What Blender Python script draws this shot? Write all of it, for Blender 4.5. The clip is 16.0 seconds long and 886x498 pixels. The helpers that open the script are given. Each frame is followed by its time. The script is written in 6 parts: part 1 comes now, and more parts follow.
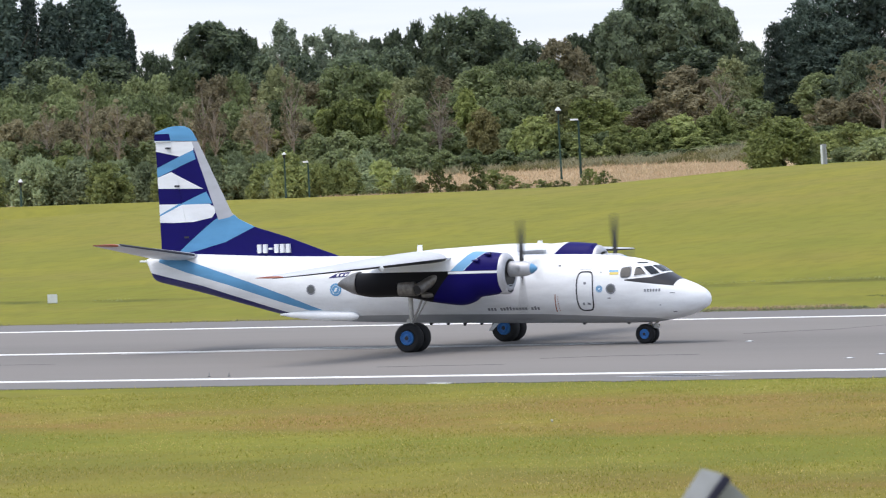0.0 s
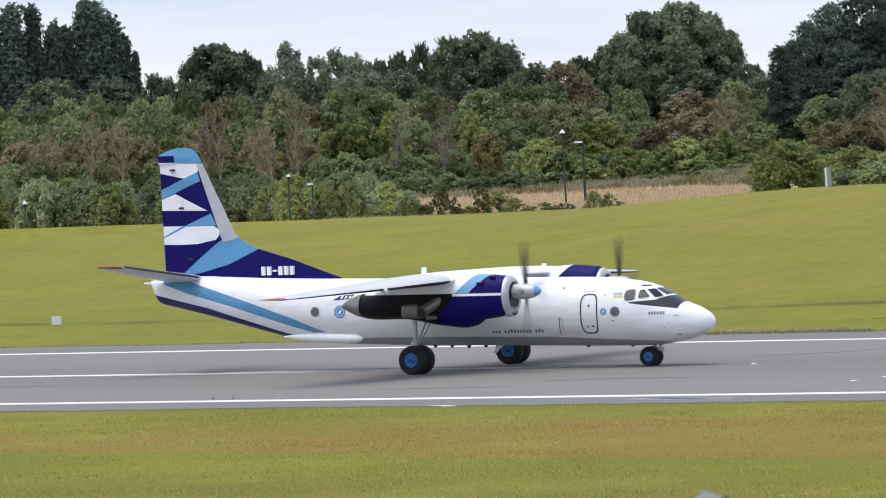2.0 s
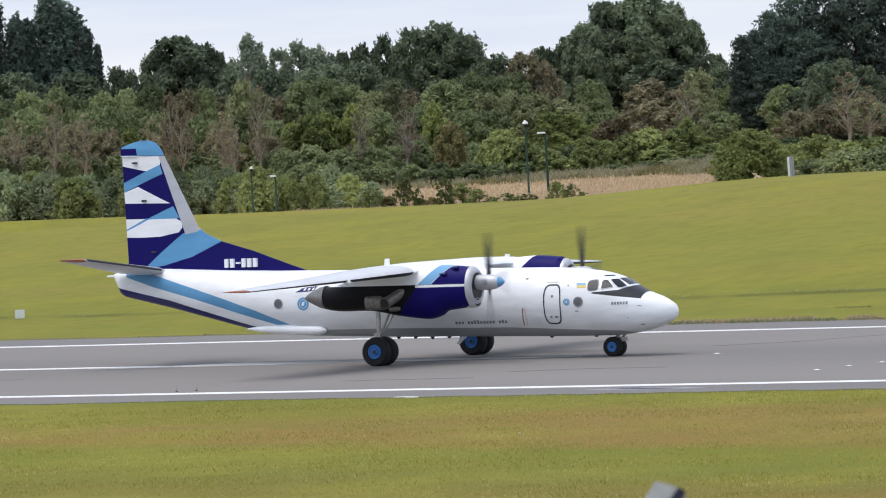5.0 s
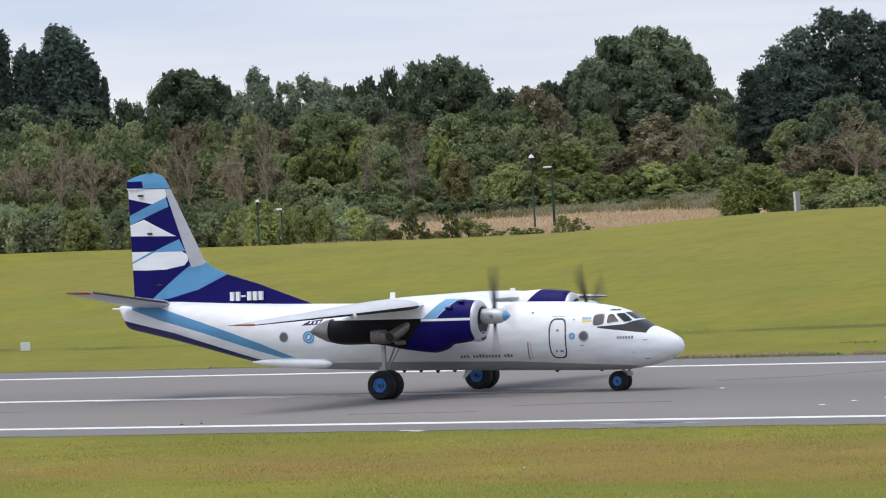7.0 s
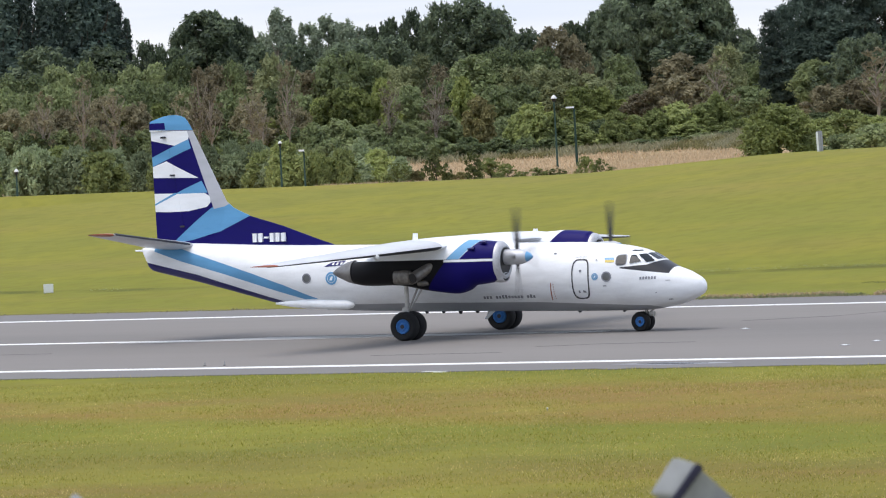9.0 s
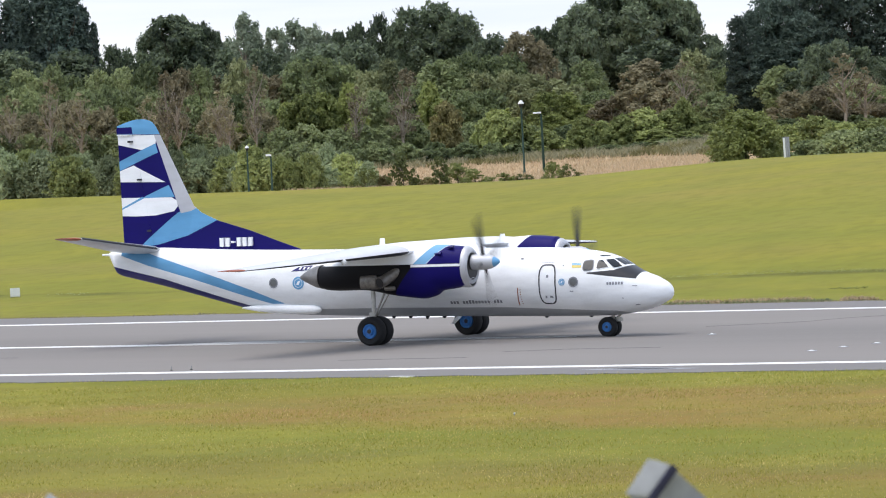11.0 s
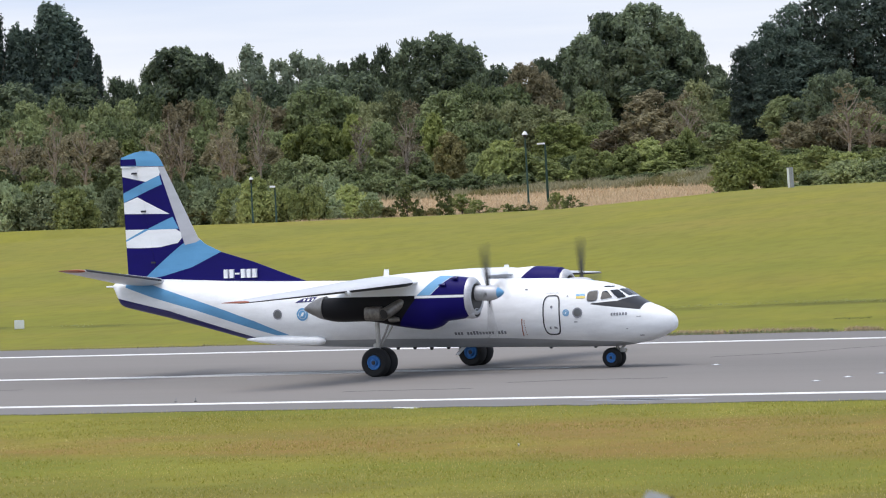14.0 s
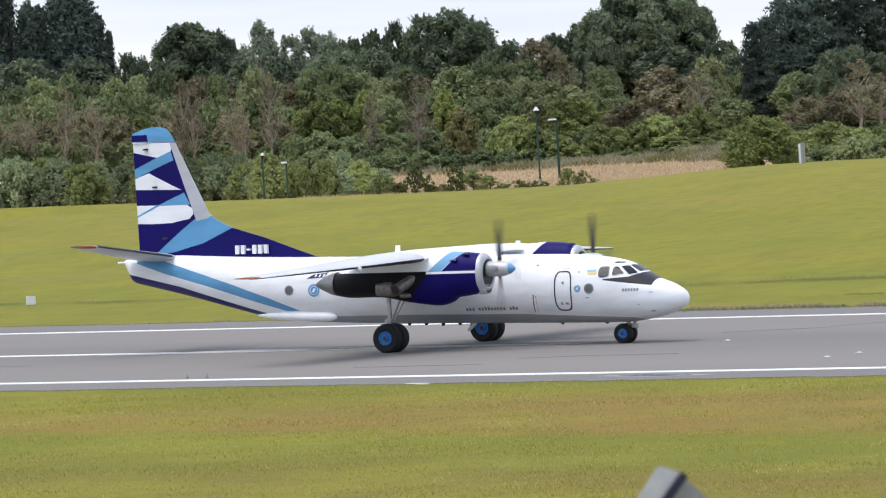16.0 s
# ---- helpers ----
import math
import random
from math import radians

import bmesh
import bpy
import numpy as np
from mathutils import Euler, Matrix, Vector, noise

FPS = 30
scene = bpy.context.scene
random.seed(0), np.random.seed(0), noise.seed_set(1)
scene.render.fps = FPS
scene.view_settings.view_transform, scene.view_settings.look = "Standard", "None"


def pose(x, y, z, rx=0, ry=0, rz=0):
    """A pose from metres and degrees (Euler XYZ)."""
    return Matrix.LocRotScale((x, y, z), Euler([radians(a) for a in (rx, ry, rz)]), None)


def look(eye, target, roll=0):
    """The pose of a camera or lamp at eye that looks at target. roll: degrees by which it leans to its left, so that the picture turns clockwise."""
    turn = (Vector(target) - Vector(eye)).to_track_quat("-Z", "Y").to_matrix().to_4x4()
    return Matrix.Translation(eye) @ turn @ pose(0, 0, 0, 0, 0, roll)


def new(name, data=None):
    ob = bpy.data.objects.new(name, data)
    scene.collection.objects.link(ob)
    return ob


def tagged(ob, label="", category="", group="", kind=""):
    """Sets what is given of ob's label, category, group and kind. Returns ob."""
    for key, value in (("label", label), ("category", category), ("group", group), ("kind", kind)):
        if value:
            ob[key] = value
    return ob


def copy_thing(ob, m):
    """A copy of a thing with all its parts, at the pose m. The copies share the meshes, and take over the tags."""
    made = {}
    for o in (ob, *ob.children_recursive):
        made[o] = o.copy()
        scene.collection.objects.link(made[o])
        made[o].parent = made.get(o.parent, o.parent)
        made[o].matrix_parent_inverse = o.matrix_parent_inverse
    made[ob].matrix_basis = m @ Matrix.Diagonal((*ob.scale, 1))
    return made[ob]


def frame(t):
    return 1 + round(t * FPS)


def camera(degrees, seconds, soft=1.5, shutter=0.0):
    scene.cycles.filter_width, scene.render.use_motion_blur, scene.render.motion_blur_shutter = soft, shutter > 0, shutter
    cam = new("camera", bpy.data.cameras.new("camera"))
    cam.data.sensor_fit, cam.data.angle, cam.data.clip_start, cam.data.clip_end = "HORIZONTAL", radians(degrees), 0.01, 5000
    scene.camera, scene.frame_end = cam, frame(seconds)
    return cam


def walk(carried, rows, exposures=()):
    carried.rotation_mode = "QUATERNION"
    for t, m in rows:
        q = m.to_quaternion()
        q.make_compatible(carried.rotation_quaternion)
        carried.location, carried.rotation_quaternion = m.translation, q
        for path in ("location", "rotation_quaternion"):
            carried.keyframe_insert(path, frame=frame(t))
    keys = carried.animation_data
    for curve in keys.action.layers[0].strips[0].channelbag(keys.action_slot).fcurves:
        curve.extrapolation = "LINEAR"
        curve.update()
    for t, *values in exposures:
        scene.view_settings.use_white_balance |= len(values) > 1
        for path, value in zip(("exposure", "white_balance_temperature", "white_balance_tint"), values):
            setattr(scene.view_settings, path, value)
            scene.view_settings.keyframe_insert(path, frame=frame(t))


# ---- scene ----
# camera: a hand-held long lens on the spectators' bank, it only sways
cam = camera(9.3735, 16.0, soft=1.1, shutter=0.5)
cam.data.dof.use_dof, cam.data.dof.focus_distance, cam.data.dof.aperture_fstop = True, 200.0, 15.0
EYE = Vector((90.591, -178.307, 7.654))
# seconds, heading, tilt, roll in degrees; sway to the right and up in metres
SWAY = [
    (0, -27.0795, -1.1493, -2.113, -0.0337, 0.0079),
    (0.5, -27.2520, -1.1385, -2.038, -0.0388, 0.0100),
    (1, -27.0579, -1.2124, -2.017, -0.0358, 0.0086),
    (1.5, -27.0783, -1.0070, -2.001, -0.0317, 0.0055),
    (2, -27.1171, -0.9097, -2.035, -0.0256, 0.0054),
    (2.5, -27.1904, -0.9555, -2.167, -0.0194, 0.0053),
    (3, -27.0969, -1.0759, -2.241, -0.0133, 0.0051),
    (3.5, -26.8812, -1.1244, -2.299, -0.0142, 0.0047),
    (3.7, -26.7011, -1.0839, -2.221, -0.0119, 0.0079),
    (5.8, -26.8472, -0.9448, -2.439, 0.0063, 0.0071),
    (6, -26.9864, -0.9126, -2.363, 0.0080, 0.0070),
    (6.5, -27.0902, -0.8769, -2.397, 0.0123, 0.0068),
    (7, -26.7870, -0.6580, -2.157, 0.0166, 0.0066),
    (7.5, -26.7634, -0.7414, -2.149, 0.0209, 0.0064),
    (8, -26.7683, -0.9206, -2.100, 0.0252, 0.0062),
    (8.5, -26.9749, -1.1467, -2.269, 0.0295, 0.0060),
    (9, -27.0536, -1.2751, -2.301, 0.0278, 0.0091),
    (9.5, -26.9548, -1.3258, -2.367, 0.0262, 0.0017),
    (10, -26.8626, -1.4039, -2.330, 0.0251, 0.0058),
    (10.2, -26.7697, -1.3544, -2.299, 0.0209, 0.0038),
    (12.3, -26.7410, -1.2049, -2.040, 0.0000, -0.0023),
    (12.5, -26.7479, -1.2382, -2.040, -0.0000, -0.0001),
    (13, -26.5343, -1.1621, -2.225, 0.0059, 0.0015),
    (13.5, -26.6346, -1.0199, -2.270, 0.0148, 0.0057),
    (14, -26.7299, -0.9033, -2.291, 0.0190, 0.0022),
    (14.5, -26.6822, -0.9589, -2.288, 0.0232, -0.0013),
    (15, -26.7860, -1.1398, -2.301, 0.0213, 0.0001),
    (15.5, -26.7720, -1.2669, -2.394, 0.0230, 0.0017),
    (16, -26.8621, -1.1538, -2.315, 0.0229, 0.0009),
]
path_rows = []
for t, yaw, tilt, roll, side, lift in SWAY:
    a, b = radians(yaw), radians(tilt)
    way = Vector((math.sin(a) * math.cos(b), math.cos(a) * math.cos(b), math.sin(b)))
    eye = EYE + Vector((math.cos(a), -math.sin(a), 0)) * side + Vector((0, 0, lift))
    path_rows.append((t, look(eye, eye + way * 100, roll)))
walk(cam, path_rows, exposures=[(0.0, 0.25), (1.0, 0.24), (2.0, 0.11), (2.5, 0.05), (3.5, 0.14), (5.8, -0.01), (7.0, -0.04), (8.5, 0.06), (10.0, 0.3), (12.5, 0.27), (13.5, 0.24), (14.5, 0.05), (15.0, 0.07), (15.5, 0.18), (16.0, 0.21)])

# ---- sky and sun: bright overcast with thin places ----
SUN_UP, SUN_AROUND = 72.0, 215.0   # degrees above the horizon, degrees clockwise from +y
world = bpy.data.worlds.new("overcast_sky")
scene.world = world
world.use_nodes = True
wn, wl = world.node_tree.nodes, world.node_tree.links
wn.clear()
sky = wn.new("ShaderNodeTexSky")
sky.sky_type, sky.sun_disc = "NISHITA", False
sky.sun_elevation, sky.sun_rotation = radians(SUN_UP), radians(SUN_AROUND)
sky.air_density, sky.dust_density, sky.ozone_density = 1.0, 2.0, 1.0
w_co = wn.new("ShaderNodeTexCoord")
w_map = wn.new("ShaderNodeMapping")
w_map.inputs["Scale"].default_value = (3.0, 3.0, 34.0)
w_noise = wn.new("ShaderNodeTexNoise")
w_noise.inputs["Scale"].default_value, w_noise.inputs["Detail"].default_value = 1.7, 6.0
w_sep = wn.new("ShaderNodeSeparateXYZ")
w_low = wn.new("ShaderNodeMath")
w_low.operation = "MULTIPLY_ADD"
w_low.inputs[1].default_value, w_low.inputs[2].default_value = -13.0, 0.41
w_sum = wn.new("ShaderNodeMath")
w_ramp = wn.new("ShaderNodeValToRGB")
w_ramp.color_ramp.elements[0].position, w_ramp.color_ramp.elements[0].color = 0.34, (5.4, 6.15, 7.7, 1)
w_ramp.color_ramp.elements[1].position, w_ramp.color_ramp.elements[1].color = 0.66, (7.7, 7.85, 8.3, 1)
w_mix = wn.new("ShaderNodeMix")
w_mix.data_type = "RGBA"
w_mix.inputs["Factor"].default_value = 0.86
w_bg = wn.new("ShaderNodeBackground")
w_bg.inputs["Strength"].default_value = 0.127
w_out = wn.new("ShaderNodeOutputWorld")
wl.new(w_co.outputs["Generated"], w_map.inputs["Vector"])
wl.new(w_map.outputs["Vector"], w_noise.inputs["Vector"])
wl.new(w_co.outputs["Generated"], w_sep.inputs["Vector"])
wl.new(w_sep.outputs["Z"], w_low.inputs[0])
wl.new(w_noise.outputs["Fac"], w_sum.inputs[0])
wl.new(w_low.outputs[0], w_sum.inputs[1])
wl.new(w_sum.outputs[0], w_ramp.inputs["Fac"])
wl.new(sky.outputs["Color"], w_mix.inputs["A"])
wl.new(w_ramp.outputs["Color"], w_mix.inputs["B"])
wl.new(w_mix.outputs["Result"], w_bg.inputs["Color"])
wl.new(w_bg.outputs["Background"], w_out.inputs["Surface"])
sun = new("sun", bpy.data.lights.new("sun", "SUN"))
sun.data.energy, sun.data.angle, sun.data.color = 2.2, radians(48), (1.0, 0.925, 0.86)
se, sa = radians(SUN_UP), radians(SUN_AROUND)
sun_way = Vector((math.sin(sa) * math.cos(se), math.cos(sa) * math.cos(se), math.sin(se)))
sun.matrix_world = look(sun_way * 100, (0, 0, 0))


# ---- materials ----
def nodes_of(name):
    m = bpy.data.materials.new(name)
    m.use_nodes = True
    return m, m.node_tree, m.node_tree.nodes["Principled BSDF"]


def add(nt, kind, **inputs):
    n = nt.nodes.new(kind)
    for k, v in inputs.items():
        n.inputs[k.replace("_", " ")].default_value = v
    return n


def math_node(nt, op, a, b=None, clamp=False):
    n = nt.nodes.new("ShaderNodeMath")
    n.operation, n.use_clamp = op, clamp
    for i, v in enumerate((a, b)):
        if v is None:
            continue
        if isinstance(v, (int, float)):
            n.inputs[i].default_value = v
        else:
            nt.links.new(v, n.inputs[i])
    return n.outputs[0]


def mix_colour(nt, fac, a, b):
    n = nt.nodes.new("ShaderNodeMix")
    n.data_type = "RGBA"
    for key, v in (("Factor", fac), ("A", a), ("B", b)):
        if isinstance(v, (int, float)):
            n.inputs[key].default_value = v
        elif isinstance(v, tuple):
            n.inputs[key].default_value = (*v, 1)
        else:
            nt.links.new(v, n.inputs[key])
    return n.outputs["Result"]


def noise_out(nt, scale, detail=4.0, stretch=None, space="Object"):
    co = nt.nodes.new("ShaderNodeTexCoord")
    n = add(nt, "ShaderNodeTexNoise", Scale=scale, Detail=detail)
    if stretch:
        mp = nt.nodes.new("ShaderNodeMapping")
        mp.inputs["Scale"].default_value = stretch
        nt.links.new(co.outputs[space], mp.inputs["Vector"])
        nt.links.new(mp.outputs["Vector"], n.inputs["Vector"])
    else:
        nt.links.new(co.outputs[space], n.inputs["Vector"])
    return n.outputs["Fac"]


def ramp(nt, fac, stops):
    n = nt.nodes.new("ShaderNodeValToRGB")
    el = n.color_ramp.elements
    while len(el) < len(stops):
        el.new(0.5)
    for e, (p, c) in zip(el, stops):
        e.position, e.color = p, (*c, 1)
    nt.links.new(fac, n.inputs["Fac"])
    return n.outputs["Color"]


def bumped(nt, bsdf, fac, strength, distance):
    b = add(nt, "ShaderNodeBump", Strength=strength, Distance=distance)
    nt.links.new(fac, b.inputs["Height"])
    nt.links.new(b.outputs["Normal"], bsdf.inputs["Normal"])


def plain(name, colour, rough=0.5, metal=0.0, grain=0.12, scale=6.0, coat=0.0, bump=0.0):
    """Paint, metal or rubber with two scales of wear."""
    m, nt, b = nodes_of(name)
    big, fine = noise_out(nt, scale, 5), noise_out(nt, scale * 9, 3)
    f = math_node(nt, "ADD", math_node(nt, "MULTIPLY", big, 0.65), math_node(nt, "MULTIPLY", fine, 0.35))
    lo = tuple(c * (1 - grain) for c in colour)
    hi = tuple(min(1, c * (1 + grain)) for c in colour)
    nt.links.new(ramp(nt, f, [(0.33, lo), (0.66, hi)]), b.inputs["Base Color"])
    nt.links.new(math_node(nt, "ADD", math_node(nt, "MULTIPLY", big, 0.2), rough - 0.1, True), b.inputs["Roughness"])
    b.inputs["Metallic"].default_value = metal
    b.inputs["Coat Weight"].default_value = coat
    if bump:
        bumped(nt, b, fine, bump, 0.01)
    return m


def xz_of(nt):
    co = nt.nodes.new("ShaderNodeTexCoord")
    s = nt.nodes.new("ShaderNodeSeparateXYZ")
    nt.links.new(co.outputs["Object"], s.inputs["Vector"])
    return s.outputs["X"], s.outputs["Z"]


def poly_mask(nt, x, z, pts, soft=0.012):
    """1 inside a convex polygon of the side view, 0 outside."""
    area = sum(p[0] * q[1] - q[0] * p[1] for p, q in zip(pts, pts[1:] + pts[:1]))
    if area < 0:
        pts = pts[::-1]
    out = None
    for p, q in zip(pts, pts[1:] + pts[:1]):
        dx, dz = q[0] - p[0], q[1] - p[1]
        n = math.hypot(dx, dz)
        a, b, c = -dz / n, dx / n, (dz * p[0] - dx * p[1]) / n
        d = math_node(nt, "ADD", math_node(nt, "ADD", math_node(nt, "MULTIPLY", x, a), math_node(nt, "MULTIPLY", z, b)), c)
        out = d if out is None else math_node(nt, "MINIMUM", out, d)
    return math_node(nt, "MULTIPLY", out, 1 / soft, True)


def livery(name, base, patches, rough=0.3, streaks=0.1, gloss=0.28):
    """Glossy aircraft paint: a base colour and polygons of other colours in side view, with grime and panel waviness."""
    m, nt, b = nodes_of(name)
    x, z = xz_of(nt)
    col = base
    for colour, pts in patches:
        col = mix_colour(nt, poly_mask(nt, x, z, pts), col, colour)
    dirt = noise_out(nt, 1.3, 6, (0.5, 1, 2.2))
    fine = noise_out(nt, 14, 3)
    shade = ramp(nt, dirt, [(0.40, (1, 1, 1)), (0.80, (1 - streaks * 2.5,) * 3)])
    speck = ramp(nt, fine, [(0.45, (1, 1, 1)), (0.75, (1 - streaks * 0.4,) * 3)])
    for s in (shade, speck):
        n = nt.nodes.new("ShaderNodeMix")
        n.data_type, n.blend_type = "RGBA", "MULTIPLY"
        n.inputs["Factor"].default_value = 1.0
        nt.links.new(col, n.inputs["A"])
        nt.links.new(s, n.inputs["B"])
        col = n.outputs["Result"]
    nt.links.new(col, b.inputs["Base Color"])
    nt.links.new(math_node(nt, "ADD", math_node(nt, "MULTIPLY", dirt, 0.25), rough - 0.1, True), b.inputs["Roughness"])
    b.inputs["Specular IOR Level"].default_value = gloss
    bumped(nt, b, noise_out(nt, 1.9, 2), 0.07, 0.02)
    return m


WHITE, NAVY, SKYBLUE, GREY = (0.90, 0.92, 0.94), (0.008, 0.005, 0.115), (0.13, 0.35, 0.60), (0.40, 0.415, 0.44)
fuselage_paint = livery("fuselage_paint", WHITE, [
    (GREY, [(-5.4, 0.5), (8.6, 0.5), (8.6, 0.90), (8.25, 0.98), (4.0, 1.20), (-0.8, 1.27), (-5.4, 1.28)]),
    (SKYBLUE, [(-12.61, 3.75), (-11.30, 3.51), (-11.30, 3.04), (-12.61, 3.43)]),
    (SKYBLUE, [(-11.35, 3.52), (-9.20, 2.91), (-9.20, 2.51), (-11.35, 3.05)]),
    (SKYBLUE, [(-9.25, 2.925), (-7.80, 2.49), (-7.80, 2.11), (-9.25, 2.523)]),
    (SKYBLUE, [(-7.85, 2.505), (-6.50, 2.06), (-6.50, 1.73), (-7.85, 2.125)]),
    (SKYBLUE, [(-6.55, 2.08), (-5.10, 1.50), (-5.7, 1.50), (-6.55, 1.745)]),
    (NAVY, [(-13.60, 1.00), (-6.40, 1.00), (-6.62, 1.41), (-8.02, 1.81), (-10.54, 2.52), (-13.60, 3.16)]),
    ((0.035, 0.036, 0.042), [(7.34, 2.35), (9.05, 2.11), (9.10, 2.40), (8.21, 2.46), (7.36, 2.405)]),
    ((0.035, 0.036, 0.042), [(8.21, 2.44), (9.10, 2.37), (9.10, 2.62), (8.66, 2.62)]),
], 0.32, 0.085)
fin_paint = livery("fin_paint", NAVY, [
    (SKYBLUE, [(-13, 8.05), (-10.6, 7.98), (-10.6, 8.8), (-13, 8.8)]),
    (NAVY, [(-12.9, 8.30), (-12.05, 8.31), (-12.01, 8.04), (-12.9, 8.05)]),
    (WHITE, [(-12.9, 8.05), (-11.0, 7.98), (-11.05, 7.60), (-11.62, 7.41), (-12.9, 7.67)]),
    (SKYBLUE, [(-12.9, 6.93), (-11.05, 7.66), (-10.94, 7.30), (-12.9, 6.56)]),
    (WHITE, [(-12.9, 6.58), (-12.04, 6.85), (-10.62, 6.17), (-12.9, 6.22)]),
    (WHITE, [(-12.9, 5.63), (-10.4, 5.60), (-10.19, 5.47), (-10.15, 5.25), (-10.31, 5.06), (-11.1, 4.92), (-12.0, 4.90), (-12.9, 4.93)]),
    (SKYBLUE, [(-11.76, 5.58), (-10.52, 6.07), (-10.27, 5.60)]),
    (SKYBLUE, [(-12.9, 5.06), (-12.9, 5.13), (-11.72, 5.64), (-11.56, 5.60)]),
    (SKYBLUE, [(-11.95, 3.70), (-10.97, 3.82), (-9.72, 4.13), (-9.6, 5.2), (-10.15, 5.02)]),
    (SKYBLUE, [(-9.76, 4.12), (-8.45, 4.71), (-9.2, 5.35), (-9.72, 5.2)]),
    ((0.50, 0.51, 0.55), [(-11.12, 7.98), (-10.5, 7.98), (-9.2, 5.25), (-9.62, 5.05), (-10.04, 4.97)]),
], 0.3, 0.07, 0.14)
nacelle_paint = livery("nacelle_paint", (0.010, 0.010, 0.012), [
    (NAVY, [(0.35, 1.0), (4.5, 1.0), (4.5, 2.84), (1.95, 2.84)]),
    (WHITE, [(-3.5, 2.93), (4.5, 2.93), (4.5, 4), (-3.5, 4)]),
    (WHITE, [(1.9, 2.83), (4.5, 2.83), (4.5, 2.93), (1.9, 2.93)]),
    (NAVY, [(2.52, 2.93), (4.5, 2.93), (4.5, 4), (3.70, 4)]),
    # sky blue made paler here for the light on the upturned cowl
    ((0.19, 0.41, 0.65), [(1.98, 2.93), (2.52, 2.93), (3.70, 4), (3.12, 4)]),
], 0.42, 0.05, 0.12)
far_nacelle_paint = livery("far_nacelle_paint", (0.010, 0.010, 0.012), [
    (NAVY, [(1.05, 1.0), (4.5, 1.0), (4.5, 2.84), (0.9, 2.84)]),
    (WHITE, [(-3.5, 2.84), (4.5, 2.84), (4.5, 4), (-3.5, 4)]),
    (NAVY, [(2.0, 2.93), (4.5, 2.93), (4.5, 4), (3.0, 4)]),
], 0.42, 0.05, 0.12)
wing_paint = plain("wing_paint", (0.62, 0.63, 0.65), 0.36, 0.0, 0.10, 0.8, 0.2)
tail_paint = plain("tailplane_paint", (0.52, 0.53, 0.55), 0.38, 0.0, 0.12, 1.0, 0.2)
white_paint = plain("white_paint", WHITE, 0.34, 0.0, 0.06, 1.5, 0.2)
navy_paint = plain("navy_paint", NAVY, 0.35, 0.0, 0.15, 2.0, 0.2)
blue_paint = plain("sky_blue_paint", SKYBLUE, 0.35, 0.0, 0.1, 2.0, 0.2)
bright_blue = plain("wheel_blue_paint", (0.04, 0.19, 0.50), 0.42, 0.0, 0.2, 8.0)
red_paint = plain("red_paint", (0.31, 0.085, 0.04), 0.4, 0.0, 0.15, 3.0)
yellow_paint = plain("yellow_paint", (0.66, 0.52, 0.12), 0.4, 0.0, 0.1, 3.0)
dark_line = plain("dark_marking", (0.03, 0.03, 0.04), 0.5, 0.0, 0.2, 5.0)
grey_mark = plain("grey_marking", (0.22, 0.23, 0.26), 0.5, 0.0, 0.2, 5.0)
black_frame = plain("black_metal", (0.02, 0.02, 0.022), 0.5, 0.3, 0.2, 5.0)
steel = plain("bare_steel", (0.46, 0.45, 0.43), 0.4, 0.85, 0.25, 4.0)
burnt = plain("burnt_steel", (0.16, 0.13, 0.10), 0.48, 0.7, 0.4, 5.0)
ring_metal = plain("cowl_ring_metal", (0.56, 0.57, 0.60), 0.42, 0.3, 0.12, 3.0)
rubber = plain("tyre_rubber", (0.012, 0.012, 0.013), 0.8, 0.0, 0.3, 9.0, 0, 0.3)
blade_metal = plain("propeller_blade", (0.05, 0.05, 0.052), 0.45, 0.2, 0.2, 6.0)
concrete = plain("weathered_concrete", (0.52, 0.53, 0.58), 0.85, 0.0, 0.10, 25.0, 0, 0.12)
concrete_dark = plain("darker_concrete", (0.33, 0.34, 0.36), 0.85, 0.0, 0.14, 25.0, 0, 0.12)
galvanised = plain("galvanised_steel", (0.34, 0.35, 0.37), 0.5, 0.7, 0.25, 40.0)
green_paint = plain("green_lamp_post_paint", (0.015, 0.045, 0.03), 0.75, 0.0, 0.2, 4.0)
lamp_white = plain("lamp_housing", (0.7, 0.72, 0.72), 0.4, 0.0, 0.08, 4.0)


def glass_material():
    m, nt, b = nodes_of("cockpit_glass")
    b.inputs["Base Color"].default_value = (0.018, 0.022, 0.028, 1)
    b.inputs["Specular IOR Level"].default_value = 0.32
    nt.links.new(math_node(nt, "ADD", math_node(nt, "MULTIPLY", noise_out(nt, 5), 0.10), 0.05), b.inputs["Roughness"])
    return m


glass = glass_material()
porthole_glass = plain("porthole_glass", (0.12, 0.125, 0.13), 0.2, 0.0, 0.15, 4.0)


